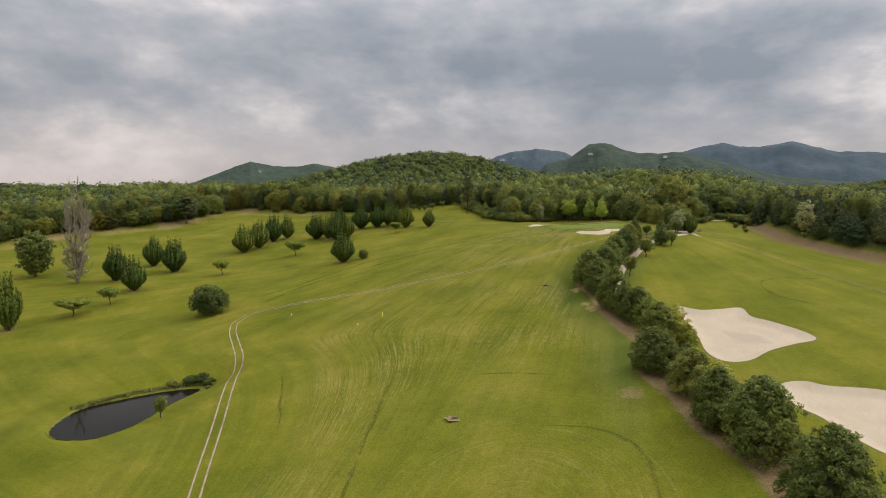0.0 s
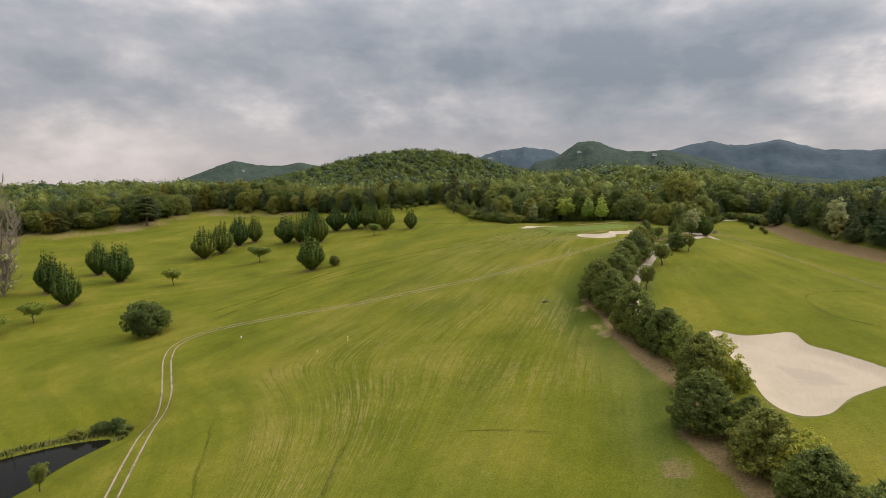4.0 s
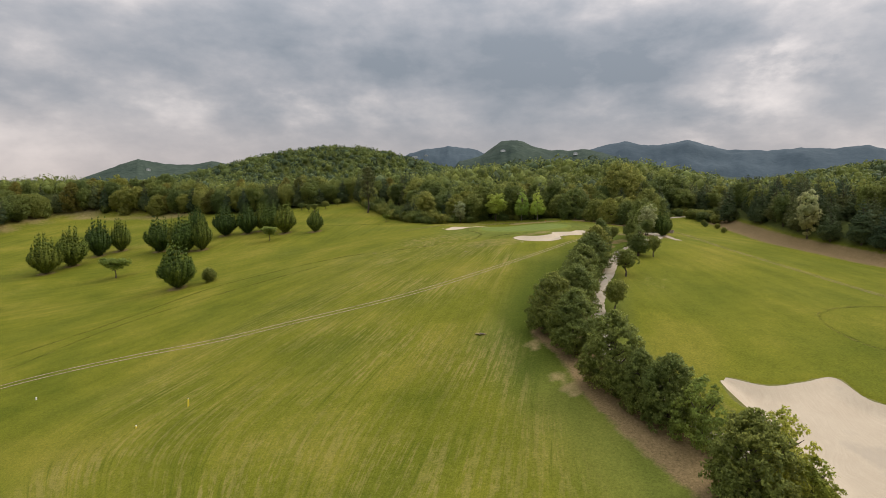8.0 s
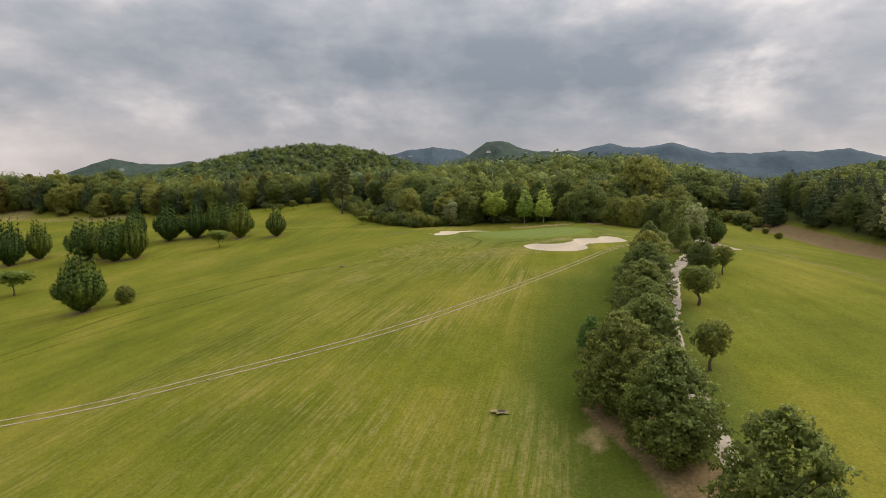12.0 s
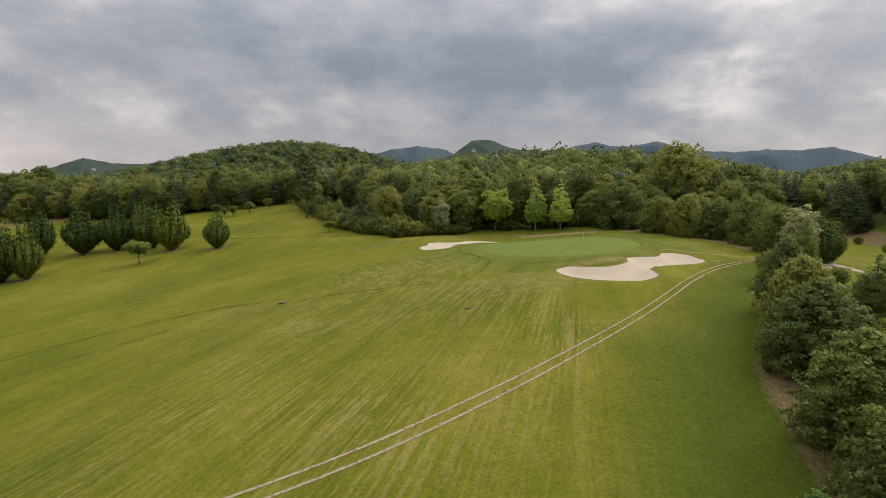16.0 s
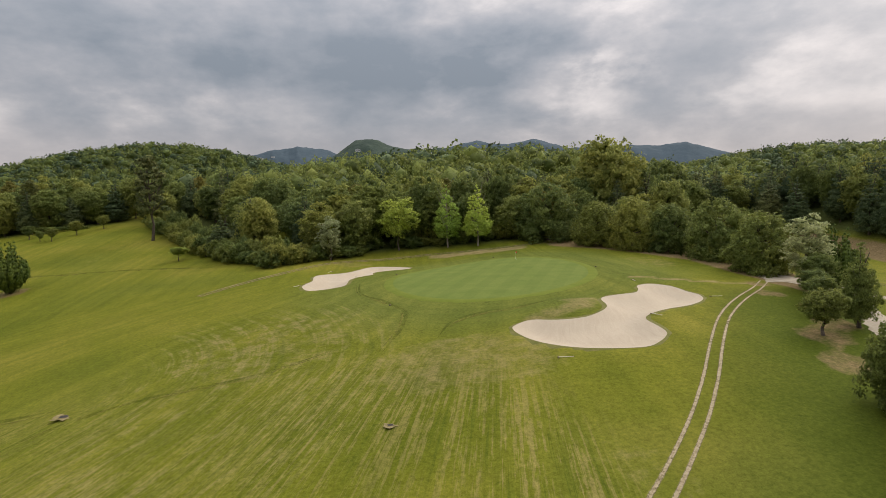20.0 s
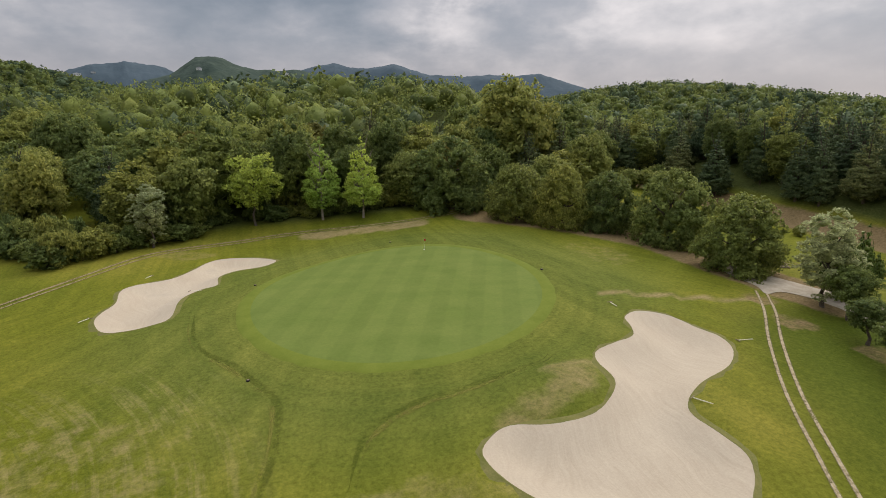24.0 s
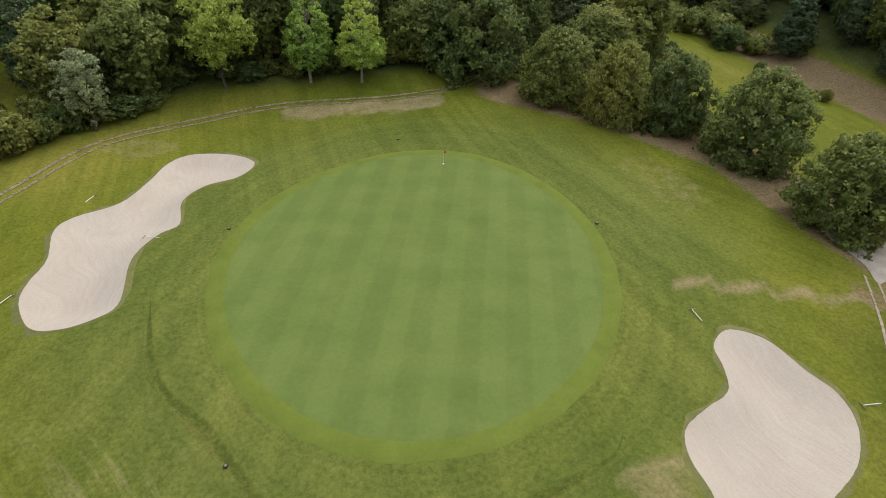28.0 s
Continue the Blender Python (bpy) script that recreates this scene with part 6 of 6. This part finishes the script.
steps = tagged(new("log_steps"), "short flight of log steps up the bank by the path", "steps")
for i in range(7):
    bm = bmesh.new()
    tube(bm, (-0.8, i * 0.42, 0.12 + i * 0.14), (0.8, i * 0.42, 0.12 + i * 0.14), 0.10, 0.10, 8)
    part("step", bm, WOOD, steps)
for side in (-1, 1):
    bm = bmesh.new()
    box(bm, side * 0.85, 1.26, 0.42, 0.08, 2.9, 0.12)
    bmesh.ops.rotate(bm, cent=(side * 0.85, 1.26, 0.42), matrix=Matrix.Rotation(0.32, 3, "X"), verts=bm.verts[:])
    part("stringer", bm, WOOD, steps)
steps.matrix_basis = pose(28.5, 281, lz(28.5, 281), 0, 0, -20)


def building(x, y, w, l, h, turn, label, roof_h=3.0):
    """A plain far building: walls, gable roof, windows."""
    holder = tagged(new("building"), label, "building", "far buildings")
    bm = bmesh.new()
    box(bm, 0, 0, h / 2, w, l, h)
    part("wall", bm, WHITE, holder)
    bm = bmesh.new()
    a, b = w / 2 + 0.6, l / 2 + 0.8
    lo = [bm.verts.new((sx * a, sy * b, h)) for sx, sy in ((-1, -1), (1, -1), (1, 1), (-1, 1))]
    r1, r2 = bm.verts.new((0, -b, h + roof_h)), bm.verts.new((0, b, h + roof_h))
    for f_ in ((lo[0], lo[1], r1), (lo[2], lo[3], r2), (lo[1], lo[2], r2, r1), (lo[3], lo[0], r1, r2), (lo[3], lo[2], lo[1], lo[0])):
        bm.faces.new(f_)
    part("roof", bm, ROOF, holder)
    for i in range(4):
        bm = bmesh.new()
        box(bm, (-1.5 + i) * w / 4.4, -l / 2 - 0.03, h * 0.55, w / 8, 0.1, h * 0.3)
        part("window", bm, GLASS, holder)
    holder.matrix_basis = pose(x, y, lz(x, y) + 0.0, 0, 0, turn)
    return holder


# houses on the far slopes: ridge, bearing, share of the way up, width, height
for which, bearing, u, w, h in ((1, -12.7, 0.40, 26, 9), (1, -11.6, 0.39, 16, 5), (2, -4.2, 0.36, 16, 7), (2, 2.6, 0.42, 14, 9), (3, -36.4, 0.36, 14, 8)):
    q = RIDGES[which][2] + RIDGES[which][3] * (u - 0.6)
    ob = building(math.sin(radians(bearing)) * q, math.cos(radians(bearing)) * q, w, 16, h, -bearing, "white far-off building on the hillside")
    ob.location.z = ridge_z(RIDGES[which], bearing, u) - 3
